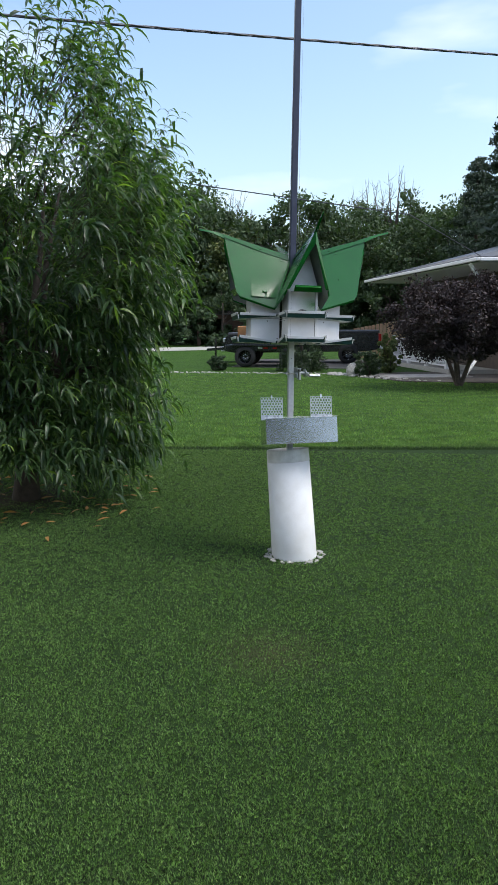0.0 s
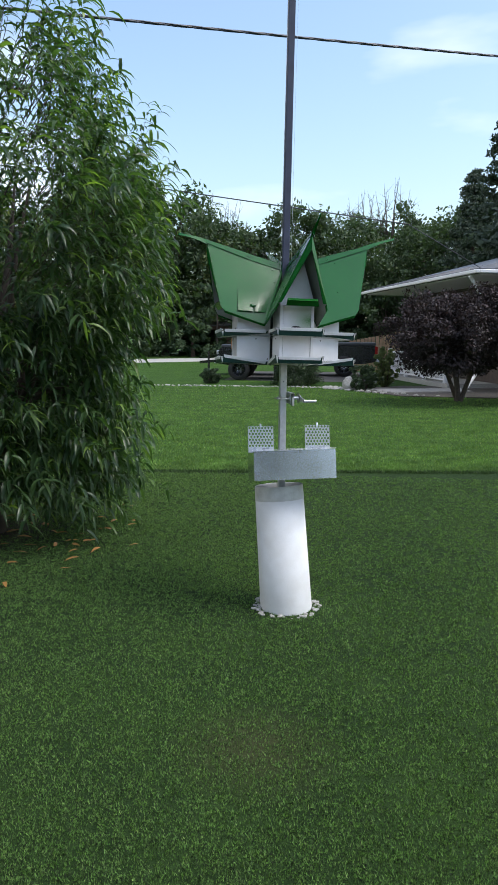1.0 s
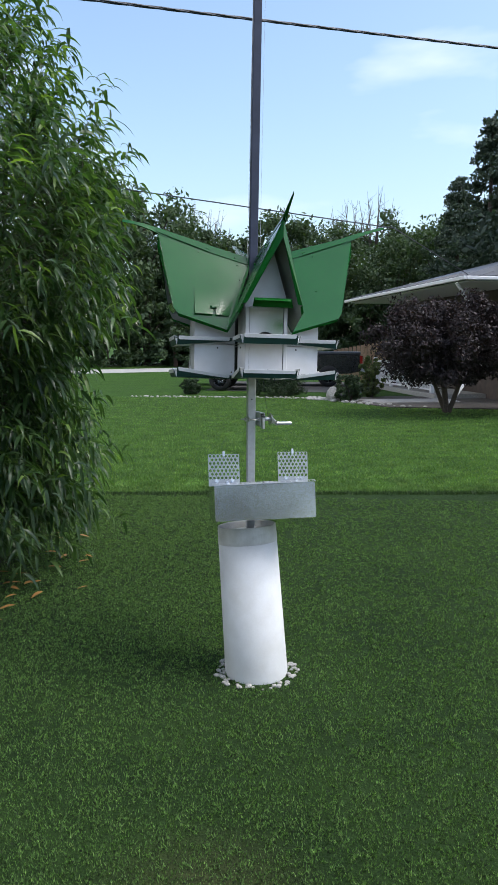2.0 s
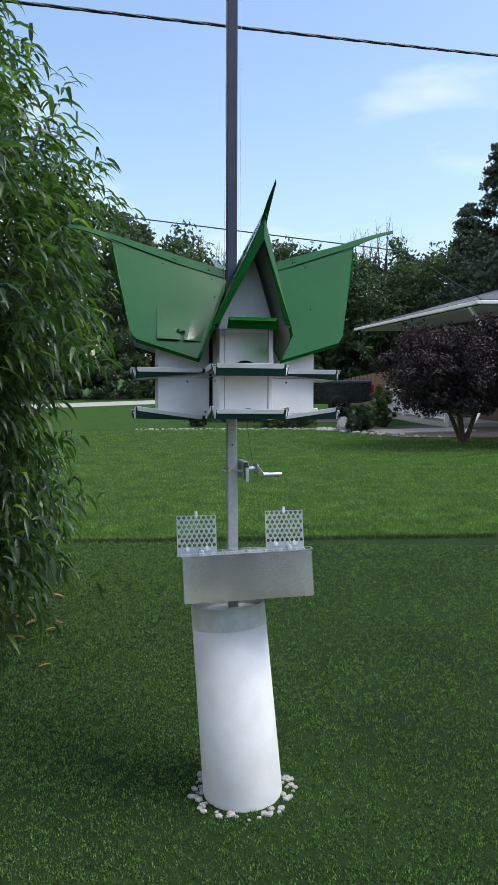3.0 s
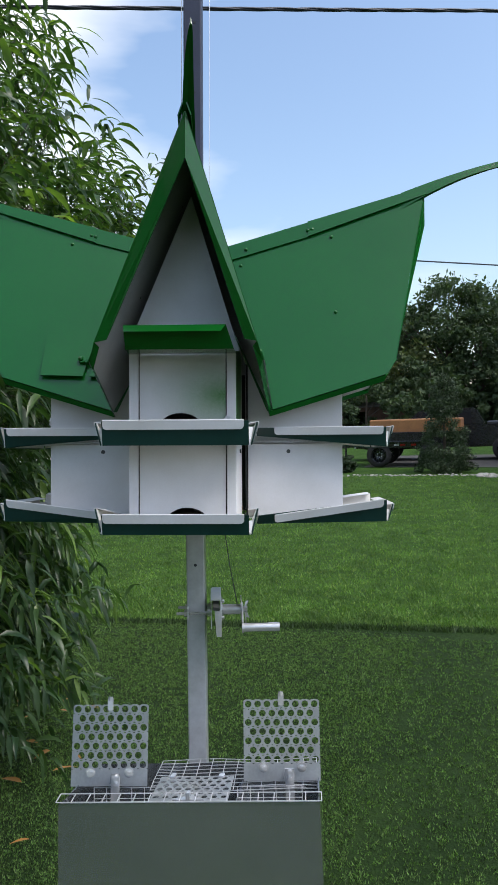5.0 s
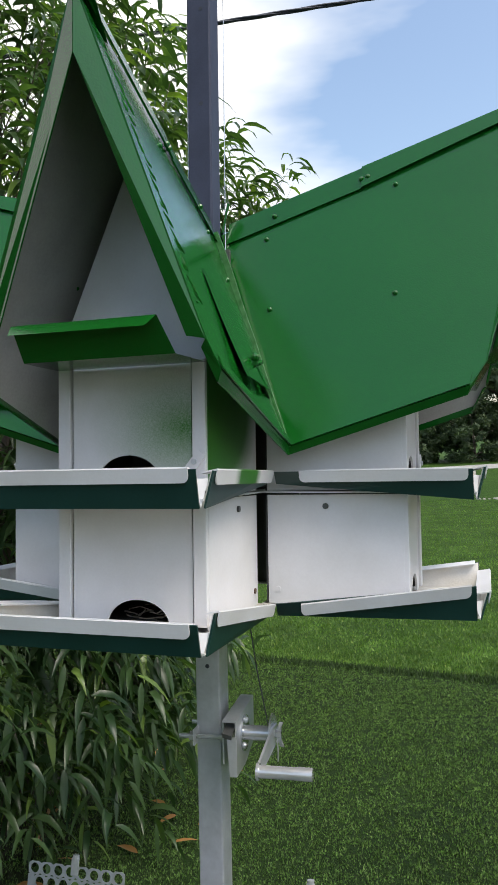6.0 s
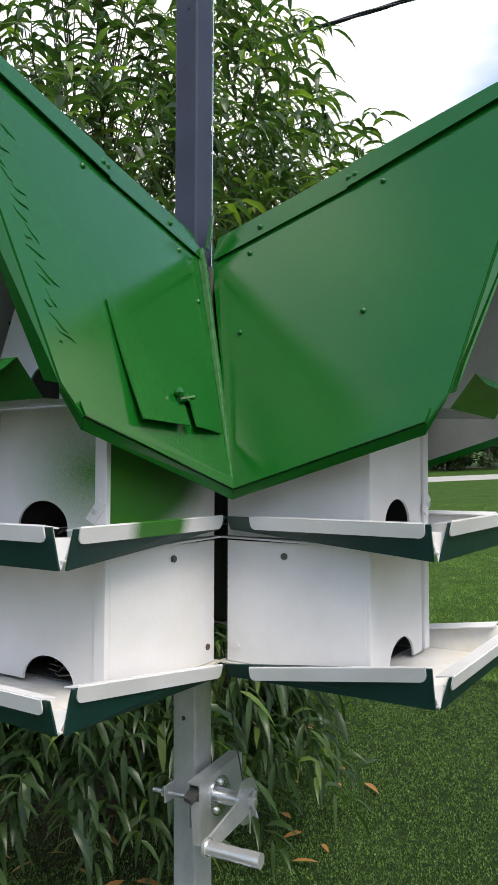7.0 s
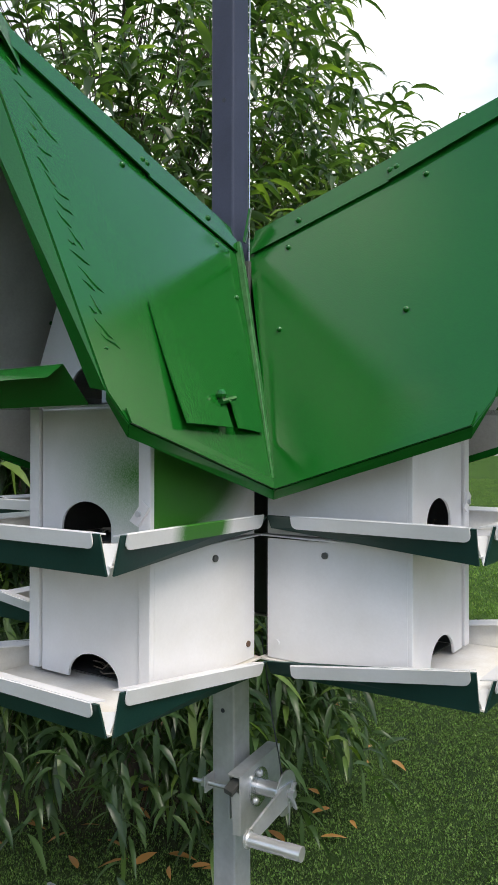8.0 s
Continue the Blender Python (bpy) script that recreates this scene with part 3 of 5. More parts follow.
def build_trap():
    """x along the front, y away from it; the origin is the middle of the front's lower edge."""
    th = thing("bird_trap", Matrix.Translation((0.388, 4.1235, 0.837)) @ Matrix.Rotation(radians(14.5), 4, "Z") @ Matrix.Rotation(radians(-1.0), 4, "Y") @ Matrix.Rotation(radians(-10), 4, "X"), "galvanised sheet-metal trap box with perforated flaps", "bird trap")
    W, D, H = 0.245, 0.262, 0.172
    bm = bmesh.new()
    for lo, hi in (((-W, 0, 0), (W, 0.0025, H)), ((-W, D - 0.0025, 0), (W, D, H)), ((-W, 0.0025, 0), (-W + 0.0025, D - 0.0025, H - 0.002)), ((W - 0.0025, 0.0025, 0), (W, D - 0.0025, H - 0.002)), ((-W + 0.003, 0.003, 0.001), (W - 0.003, D - 0.003, 0.004))):
        box(bm, lo, hi)
    part("box_body", bm, TRAPSHEET, th)
    for x in (-0.08, 0.08):
        bm = box(bmesh.new(), (x - 0.0012, 0.0035, 0.005), (x + 0.0012, D - 0.0035, H - 0.03))
        part("partition", bm, ZINC, th)
    bm = wire_grid(bmesh.new(), (-0.10, 0.135, H - 0.018), (0.34, 0, 0), (0, 0.135, 0.022), 12, 9, 0.0009, 0.002)
    part("wire_mesh", bm, WIRE, th, "galvanised wire mesh over the back")
    bm = wire_grid(bmesh.new(), (-W - 0.004, -0.003, H + 0.003), (2 * W + 0.008, 0, 0), (0, 0.030, 0.006), 17, 1, 0.0011, 0.0)
    part("wire_mesh", bm, WIRE, th)
    for x0 in (-0.184, 0.110):
        bm = wire_grid(bmesh.new(), (x0 - 0.03, 0.125, H - 0.095), (0.13, 0, 0), (0, 0.002, 0.085), 5, 4, 0.0009)
        part("wire_mesh", bm, WIRE, th)
    for x0, y0, lean in ((-0.183, 0.122, 4), (0.169, 0.148, 2)):
        m = Matrix.Translation((x0 + 0.001, y0, H - 0.006)) @ Matrix.Rotation(radians(4.5), 4, "Z") @ Matrix.Rotation(radians(-lean), 4, "X") @ Matrix.Rotation(radians(1.5), 4, "Y")
        fl = thicken(part("flap", perforated(bmesh.new(), 0.156, 0.158, 7, 8, 0.0069, solid_low=0.032), FLAPSHEET, th, "perforated galvanised flap standing open", m), 0.0016)
        bm = box(bmesh.new(), (-0.007, -0.0045, 0.146), (0.005, -0.001, 0.170), 0.001)
        tube(bm, (-0.001, -0.0015, 0.166), (-0.001, -0.0015, 0.174), 0.005, n=10)
        part("tab", bm, BRIGHT, fl)
        for x in (-0.038, 0.040):
            bm = tube(bmesh.new(), (x, -0.0012, 0.026), (x, -0.0035, 0.026), 0.0095, n=16)
            tube(bm, (x, -0.0035, 0.026), (x, -0.008, 0.026), 0.0045, n=6)
            part("bolt", bm, BRIGHT, fl)
        bm = box(bmesh.new(), (0.006, -0.012, -0.045), (0.024, -0.009, 0.026), 0.001)
        slab(bm, [(0.002, -0.006, 0.006), (0.006, -0.012, 0.026), (0.024, -0.012, 0.026), (0.026, -0.006, 0.006)], 0.002)
        tube(bm, (0.015, -0.012, 0.018), (0.015, -0.018, 0.018), 0.0045, n=8)
        tube(bm, (0.015, -0.012, 0.007), (0.015, -0.018, 0.007), 0.0045, n=8)
        part("hinge", bm, BRIGHT, fl)
    m = Matrix.Translation((-0.002, 0.018, H - 0.004)) @ Matrix.Rotation(radians(-86), 4, "X")
    fl = thicken(part("flap", perforated(bmesh.new(), 0.150, 0.125, 6, 8, 0.0063, solid_low=0.012), FLAPSHEET, th, "perforated galvanised flap lying shut", m), 0.0016)
    bm = bmesh.new()
    slab(bm, [(-0.03, -0.002, 0.002), (0.03, -0.002, 0.002), (0.006, -0.002, 0.022), (-0.006, -0.002, 0.022)], 0.002)
    box(bm, (-0.004, -0.016, 0.0), (0.004, -0.003, 0.012), 0.001)
    part("tab", bm, BRIGHT, fl)
    for x in (-0.05, 0.05):
        bm = box(bmesh.new(), (x - 0.006, -0.006, 0.112), (x + 0.006, -0.001, 0.130), 0.001)
        part("hinge", bm, BRIGHT, fl)
    bm = box(bmesh.new(), (-0.03, D, 0.02), (0.03, D + 0.078, 0.024))
    part("mounting_arm", bm, GALV, th)


build_trap()

# ---- the birdhouse ----
HOUSE = Matrix.Translation((0.285, 4.482, 1.536)) @ Matrix.Rotation(radians(PHI), 4, "Z") @ Matrix.Rotation(radians(1.49), 4, "Y") @ Matrix.Rotation(radians(-2.91), 4, "X") @ Matrix.Scale(1.028, 4)
# In the house's own axes: x to the right arm, -y to the front arm. Arms lie along their own x (u), width v, height z.
WALL_U, WALL_V, PITCH = 0.303, 0.097, 0.158
TRAY_U, TRAY_V = 0.397, 0.129


def panel_with_hole(u, v0, v1, z0, z1, hole_c=None, hole_r=0.034, hole_z=0.012, thick=0.003):
    """An upright plate across the arm at u, with a half-round entrance."""
    bm = bmesh.new()
    pts = [(v0, z0)]
    if hole_c is not None:
        pts = [(v0, z0), (hole_c - hole_r, z0)]
        for k in range(17):
            a = math.pi * (1 - k / 16)
            pts.append((hole_c + hole_r * math.cos(a), z0 + hole_z + hole_r * 0.73 * math.sin(a)))
        pts += [(hole_c + hole_r, z0)]
    pts += [(v1, z0), (v1, z1), (v0, z1)]
    return slab(bm, [(u, v, z) for v, z in pts], thick)


def rail_along(bm, a, b, out, lo_a, lo_b, hi_a, hi_b, flare=0.010, thick=0.0022):
    """A tray rail from a to b (u, v), leaning outwards; its lower and upper heights at both ends."""
    o = Vector((*out, 0)) * flare
    pts = [Vector((*a, lo_a)), Vector((*b, lo_b)), Vector((*b, hi_b)) + o, Vector((*a, hi_a)) + o]
    return slab(bm, pts, thick)


def lip_along(bm, a, b, out, hi_a, hi_b, flare=0.010, drop=0.0155, off=0.0028):
    """The white strip folded over a rail's upper edge, its lower corners rounded."""
    a, b, out = Vector((*a, 0)), Vector((*b, 0)), Vector((*out, 0))
    d = (b - a).normalized()
    length = (b - a).length
    shape = [(0, 0)]
    rr = 0.007
    for k in range(5):
        t = math.pi / 2 * k / 4
        shape.append((rr - rr * math.cos(t), -drop + rr - rr * math.sin(t)))
    shape += [(length - x, z) for x, z in shape[::-1]]
    pts = []
    for x, z in shape:
        top = hi_a + (hi_b - hi_a) * x / length
        pts.append(a + d * x + out * (flare + off + z * flare / 0.046) + Vector((0, 0, top + z + 0.001)))
    slab(bm, pts, 0.0016)
    slab(bm, [a + out * (flare + off) + Vector((0, 0, hi_a + 0.0015)), b + out * (flare + off) + Vector((0, 0, hi_b + 0.0015)),
              b + out * (flare - 0.016) + Vector((0, 0, hi_b - 0.002)), a + out * (flare - 0.016) + Vector((0, 0, hi_a - 0.002))], 0.0016)
    return bm


def lerp(p, q, t):
    return Vector(p) * (1 - t) + Vector(q) * t


def build_arm(house, k, peak, horn, spray):
    am = Matrix.Rotation(radians(-90 + 90 * k), 4, "Z")
    put = lambda name, bm, mat, parent=house, label="": part(name, bm, mat, parent, label, am if parent is house else None)  # noqa: E731
    for fl in range(2):
        zf = -0.033 + PITCH * fl
        zt = zf + PITCH - 0.006 if fl == 0 else 0.285
        side_top = zt if fl == 0 else 0.30
        for s in (-1, 1):
            bm = slab(bmesh.new(), [(0.111, s * WALL_V, zf), (WALL_U - 0.002, s * WALL_V, zf), (WALL_U - 0.002, s * WALL_V, side_top), (0.111, s * WALL_V, side_top)], 0.003)
            put("side_wall", bm, SPRAYED if spray and fl == 1 and s == 1 else WHITE)
            bm = box(bmesh.new(), (WALL_U - 0.004, s * (WALL_V - 0.0075) - 0.0085, zf + 0.004), (WALL_U + 0.0045, s * (WALL_V - 0.0075) + 0.0085, zt), 0.0012)
            put("corner_strip", bm, WHITE)
            if fl == 0:
                bm = tube(bmesh.new(), (0.195, s * (WALL_V + 0.001), zf + 0.136), (0.195, s * (WALL_V + 0.0045), zf + 0.136), 0.0042, n=10)
                put("screw", bm, DARKGREY)
                bm = tube(bmesh.new(), (0.125, s * (WALL_V + 0.001), zf + 0.020), (0.125, s * (WALL_V + 0.003), zf + 0.020), 0.004, n=10)
                put("screw", bm, RUST if s == 1 else WHITE)
        bm = panel_with_hole(WALL_U - 0.001, -WALL_V + 0.0182, WALL_V - 0.0182, zf + 0.002, zt - 0.002, 0.008 if fl == 0 else -0.004, 0.0405, 0.001 if fl == 0 else 0.016)
        put("front_panel", bm, SPRAYED_PANEL if spray and fl == 1 else WHITE)
        if fl == 1:
            bm = slab(bmesh.new(), [(WALL_U + 0.006, WALL_V - 0.026, zf + 0.030), (WALL_U + 0.006, WALL_V - 0.014, zf + 0.024), (WALL_U + 0.006, WALL_V + 0.002, zf + 0.045), (WALL_U + 0.006, WALL_V - 0.008, zf + 0.052)], 0.003)
            c = put("turn_catch", bm, WHITE)
            bm = tube(bmesh.new(), (WALL_U + 0.0075, WALL_V - 0.012, zf + 0.038), (WALL_U + 0.0105, WALL_V - 0.012, zf + 0.038), 0.0035, n=10)
            part("screw", bm, GALV, c)
        # added dark plates: the shade inside the compartment is put into their colour
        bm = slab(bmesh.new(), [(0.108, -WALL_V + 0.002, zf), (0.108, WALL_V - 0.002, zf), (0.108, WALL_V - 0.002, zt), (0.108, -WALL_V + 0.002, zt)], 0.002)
        put("back_panel", bm, DARKGREY)
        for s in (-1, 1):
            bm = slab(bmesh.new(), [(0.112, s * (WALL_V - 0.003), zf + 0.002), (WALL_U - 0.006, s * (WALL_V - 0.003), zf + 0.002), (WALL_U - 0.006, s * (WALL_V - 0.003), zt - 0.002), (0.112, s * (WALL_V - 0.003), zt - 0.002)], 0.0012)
            put("inner_lining", bm, DARKGREY)
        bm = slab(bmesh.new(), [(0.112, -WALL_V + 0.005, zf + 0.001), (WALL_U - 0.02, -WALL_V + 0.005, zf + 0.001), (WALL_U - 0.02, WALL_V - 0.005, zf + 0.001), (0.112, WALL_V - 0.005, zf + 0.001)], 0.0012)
        put("inner_lining", bm, DARKGREY)
        if k in (0, 1):
            straw = bmesh.new()
            for q in range(12):
                x, y, z = rng.uniform(0.250, 0.286), rng.uniform(-0.045, 0.040), zf + rng.uniform(0.004, 0.020)
                strand(straw, [(x, y, z), (x + rng.uniform(-0.006, 0.006), y + rng.uniform(0.008, 0.018), z + rng.uniform(-0.004, 0.008)), (x + rng.uniform(-0.01, 0.006), y + rng.uniform(0.02, 0.036), z + rng.uniform(-0.006, 0.008))], 0.0011, 4)
            put("nest_straw", straw, STRAW, label="dry straw and stalks of a nest")
        # floor and tray
        bm = slab(bmesh.new(), [(0.10, -WALL_V - 0.006, zf - 0.002), (TRAY_U, -TRAY_V, zf - 0.004), (TRAY_U, TRAY_V, zf - 0.004), (0.10, WALL_V + 0.006, zf - 0.002)], 0.002)
        put("tray_floor", bm, DIRTY if fl == 0 else WHITE)
        lo, hi = zf - (0.007 if fl == 0 else 0.013), zf + (0.027 if fl == 0 else 0.028)
        shi = zf + (0.037 if fl == 0 else 0.026)
        ilo, ihi = (zf - 0.013, zf + 0.004) if fl == 0 else (zf + 0.010, zf + 0.026)
        bm = rail_along(bmesh.new(), (TRAY_U, -TRAY_V + 0.004), (TRAY_U, TRAY_V - 0.004), (1, 0), lo, lo, hi, hi)
        ra = put("rail", bm, DARKGREEN, label="dark green tray rail")
        bm = rail_along(bmesh.new(), (TRAY_U - 0.0022, -TRAY_V + 0.005), (TRAY_U - 0.0022, TRAY_V - 0.005), (1, 0), lo + 0.002, lo + 0.002, hi - 0.001, hi - 0.001, thick=0.0012)
        part("inner_face", bm, DIRTY, ra, "white-painted inner face")
        part("lip", lip_along(bmesh.new(), (TRAY_U, -TRAY_V + 0.006), (TRAY_U, TRAY_V - 0.012), (1, 0), hi, hi), WHITE, ra, "white folded edge")
        for s in (-1, 1):
            inn = (0.130, s * (WALL_V + 0.022))
            bm = rail_along(bmesh.new(), (TRAY_U - 0.004, s * TRAY_V), inn, (0, s), lo, ilo, shi, ihi, thick=0.0022)
            ra = put("rail", bm, DARKGREEN, label="dark green tray rail")
            bm = rail_along(bmesh.new(), (TRAY_U - 0.005, s * (TRAY_V - 0.0022)), (inn[0] + 0.002, inn[1] - s * 0.0022), (0, s), lo + 0.002, ilo + 0.002, shi - 0.001, ihi - 0.001, thick=0.0012)
            part("inner_face", bm, DIRTY, ra, "white-painted inner face")
            a, b = Vector((TRAY_U - 0.010, s * TRAY_V)), Vector(inn)
            b2 = a.lerp(b, 0.86 if s == -1 else 0.96)
            part("lip", lip_along(bmesh.new(), a, b2, (0, s), shi, ihi), SPRAYED_LIP if spray and fl == 1 and s == 1 else WHITE, ra, "white folded edge")
            bm = slab(bmesh.new(), [(TRAY_U - 0.001, s * (TRAY_V - 0.003), lo), (TRAY_U + 0.003, s * (TRAY_V - 0.010), hi - 0.01), (TRAY_U - 0.008, s * (TRAY_V + 0.003), hi - 0.01)], 0.0015)
            put("corner_tab", bm, WHITE)
    # attic: floor, gable panel, ledge
    zg = 0.285
    # attic floor, dark grey so that the compartment below reads as shaded
    put("attic_floor", slab(bmesh.new(), [(0.108, -WALL_V + 0.003, 0.2835), (WALL_U - 0.004, -WALL_V + 0.003, 0.2835), (WALL_U - 0.004, WALL_V - 0.003, 0.2835), (0.108, WALL_V - 0.003, 0.2835)], 0.002), DARKGREY)
    ez = 0.30
    pv, pz = peak[1], peak[2]
    inner_top = (WALL_U, pv * 0.6, pz - 0.075)
    bm = bmesh.new()
    hole = []
    for q in range(13):
        a = math.pi * (1 - q / 12)
        hole.append((WALL_U, 0.026 * math.cos(a) - 0.004, zg + 0.012 + 0.030 * math.sin(a)))
    slab(bm, [(WALL_U, -0.104, zg), (WALL_U, -0.030, zg), *hole, (WALL_U, 0.022, zg), (WALL_U, 0.104, zg), inner_top], 0.003)
    put("gable_panel", bm, WHITE)
    # a shelf under the gable, its front turned up and its upper edge rolled outwards
    bm = slab(bmesh.new(), [(WALL_U + 0.003, -0.098, zg - 0.004), (0.398, -0.086, zg - 0.009), (0.398, 0.100, zg - 0.009), (WALL_U + 0.003, 0.100, zg - 0.004)], 0.002)
    slab(bm, [(0.398, -0.086, zg - 0.010), (0.424, -0.084, zg + 0.028), (0.420, 0.088, zg + 0.028), (0.398, 0.100, zg - 0.010)], 0.002)
    slab(bm, [(0.424, -0.084, zg + 0.029), (0.436, -0.081, zg + 0.016), (0.432, 0.080, zg + 0.016), (0.420, 0.088, zg + 0.029)], 0.002)
    bmesh.ops.remove_doubles(bm, verts=bm.verts, dist=0.004)
    put("gable_ledge", bm, GREEN)
    # roof
    ridge_in = Vector((0.040, 0, 0.543))
    P = Vector(peak)
    crown = ridge_in.lerp(P, -0.062)
    crown.y = 0.0
    for s in (-1, 1):
        vb = Vector((0.160, s * 0.160, 0.184))
        vt = crown + Vector((0.010, s * 0.010, -0.004))
        e1 = Vector((0.392, s * 0.148, 0.256))
        e2 = Vector((0.412, s * 0.128, 0.286))
        flat = (P - vb).cross(e1 - vb)
        e2.y -= flat.dot(e2 - vb) / flat.y  # the clipped corner lies in the sheet's plane
        bm = bmesh.new()
        # sheet, divided so that it may bend
        N, M = 8, 8
        grid = []
        for i in range(N + 1):
            row = []
            a = (0, 0.05, 0.14, 0.26, 0.42, 0.58, 0.76, 0.92, 1.0)[i]
            start, low = crown.lerp(P, a), vb.lerp(e1, min(a / 0.92, 1)) if a <= 0.92 else e1.lerp(e2, (a - 0.92) / 0.08)
            for j in range(M + 1):
                row.append(start.lerp(low, j / M))
            grid.append(row)
        outside = Vector((0, s, 0.35)).normalized()
        up = [[bm.verts.new(p + outside * 0.0012) for p in row] for row in grid]
        dn = [[bm.verts.new(p - outside * 0.0012) for p in row] for row in grid]
        for i in range(N):
            for j in range(M):
                bm.faces.new((up[i][j], up[i + 1][j], up[i + 1][j + 1], up[i][j + 1]))
                bm.faces.new((dn[i][j], dn[i][j + 1], dn[i + 1][j + 1], dn[i + 1][j])).material_index = 1
        edge = [((i, j), (i + 1, j)) for i in range(N) for j in (0, M)] + [((i, j), (i, j + 1)) for j in range(M) for i in (0, N)]
        for (i, j), (k2, l2) in edge:
            bm.faces.new([bm.verts.new(v.co) for v in (up[i][j], up[k2][l2], dn[k2][l2], dn[i][j])])
        roof = put("roof_panel", bm, GREEN)
        roof.data.materials.append(ROOFUNDER)
        for f in roof.data.polygons:
            f.use_smooth = True
        nrm = (P - vb).cross(e1 - vb).normalized()
        if nrm.dot(outside) < 0:
            nrm = -nrm
        # gable rim, turned in
        rim = bmesh.new()
        inward = Vector((0.0, -s, 0)) * 0.026
        slab(rim, [P + Vector((0.001, 0, -0.002)), e2 + Vector((0.001, 0, 0)), e2 + inward * 0.8 + Vector((0.001, 0, 0.004)), P + Vector((0.001, 0, -0.075))], 0.002)
        part("gable_rim", rim, GREEN, roof)
        # eave flange under the sheet
        fl2 = bmesh.new()
        d0, d1, d2 = (Vector((-0.003, -s * 0.003, -0.011)), Vector((-0.004, -s * 0.005, -0.012)), Vector((-0.006, -s * 0.007, -0.007)))
        slab(fl2, [vb, e1, e1 + d1, vb + d0], 0.002)
        slab(fl2, [e1, e2, e2 + d2, e1 + d1], 0.002)
        part("eave_flange", fl2, GREEN, roof, "turned-in lower flange")
        eb = bmesh.new()
        lift = nrm * 0.0032
        slab(eb, [vb + lift, e1 + lift, e1.lerp(P, 0.035) + lift, vb.lerp(vt, 0.035) + lift], 0.0018)
        part("eave_band", eb, GREEN, roof)
        # rivets
        def spot(a, b):
            top, low = ridge_in.lerp(P, a), vb.lerp(e1, min(a / 0.92, 1))
            return top.lerp(low, b)
        for a, b in ((0.09, 0.115), (0.55, 0.11), *(((0.05, 0.44), (0.55, 0.57)) if s == -1 else ((0.02, 0.30),))):
            c = spot(a, b)
            rv = bmesh.new()
            bmesh.ops.create_uvsphere(rv, u_segments=10, v_segments=6, radius=0.0040, matrix=Matrix.Translation(c + nrm * 0.0015))
            part("rivet", rv, GREEN, roof, smooth=True)
        # folded seam in the valley
        if s == 1:
            vd = Vector((0.7071, 0.7071, 0.12))
            wig = [(0.0, 0.006), (0.12, 0.009), (0.25, 0.0085), (0.4, 0.006), (0.55, 0.0075), (0.7, 0.005), (0.85, 0.004), (1.0, 0.003)]
            left = [vt.lerp(vb, q) + vd * o for q, o in wig]
            sm = bmesh.new()
            for (p0, p1) in zip(left, left[1:]):
                for side in (-1, 1):
                    w = Vector((0.7071, -0.7071, 0)) * side * 0.005 - vd * 0.009
                    slab(sm, [p0, p1, p1 + w, p0 + w], 0.0012)
            part("valley_seam", sm, CHIPPED, roof, "folded valley seam with chipped pale edge")
            # hatch: thin sheet standing off at its lower edge, with a notch
            def hat(a, b, h):
                return spot(a, b) + nrm * h
            hb2 = bmesh.new()
            U, V = 13, 8
            hg = [[hat(0.03 + 0.58 * x / U, (0.45 + 0.13 * x / U) * (1 - y / V) + (0.82 + 0.115 * x / U) * y / V, 0.0035 + 0.007 * (y / V) ** 2 * min(1, x / 4)) for y in range(V + 1)] for x in range(U + 1)]
            hv = [[hb2.verts.new(p) for p in row] for row in hg]
            for x in range(U):
                for y in range(V):
                    if x != 5 or y < V - 2:
                        hb2.faces.new((hv[x][y], hv[x + 1][y], hv[x + 1][y + 1], hv[x][y + 1]))
            ht = thicken(part("hatch", hb2, GREEN, roof, "green inspection hatch with a notched lower edge"), 0.0016)
            c = spot(0.30, 0.79)
            lb = tube(bmesh.new(), c, c + nrm * 0.016, 0.0035, n=8)
            tube(lb, c + nrm * 0.013 + Vector((-0.013, 0, 0.003)), c + nrm * 0.013 + Vector((0.013, 0, -0.002)), 0.0033, n=8)
            bmesh.ops.create_uvsphere(lb, u_segments=8, v_segments=6, radius=0.006, matrix=Matrix.Translation(c + nrm * 0.013 + Vector((0.012, 0, 0.006))))
            part("wing_nut", lb, GREEN, ht)
            for q in range(24 if spray else 0):
                a, b = 0.955 - 0.05 * rng.random(), 0.03 + 0.034 * q
                da, db = rng.uniform(0.02, 0.085), rng.uniform(-0.004, 0.040)
                pts = [hat(a - da * x / 4, b + db * x / 4 + rng.uniform(-0.004, 0.004), 0.0013) for x in range(5)]
                part("paint_run", strand(bmesh.new(), pts, [0.0002, 0.0007, 0.0011, 0.0013, 0.0004], 5), GREEN, roof)
    # ridge cap running out into a horn
    for s in (-1, 1):
        d_in = Vector((0.0, s * 0.0125, -0.036))
        a0, a1 = ridge_in + Vector((-0.014, 0, 0.008)), P + Vector((0.006, 0, 0.010))
        mid = a0.lerp(a1, 0.45)
        off = Vector((0, s * 0.002, 0))
        put("ridge_cap", slab(bmesh.new(), [a0 + off, mid + off, mid + d_in + off, a0 + d_in + off], 0.002), GREEN)
        off = Vector((0, s * 0.0035, 0.0015))
        put("ridge_cap", slab(bmesh.new(), [mid + off, a1 + off, a1 + d_in * 0.55 + off, mid + d_in + off], 0.002), GREEN)
    for a in (0.14, 0.46, 0.44):
        for s in (-1, 1):
            c = ridge_in.lerp(P, a) + Vector((0, s * 0.0105, -0.010))
            rv = bmesh.new()
            bmesh.ops.create_uvsphere(rv, u_segments=10, v_segments=6, radius=0.0045, matrix=Matrix.Translation(c))
            put("rivet", rv, GREEN)
    H = Vector(horn)
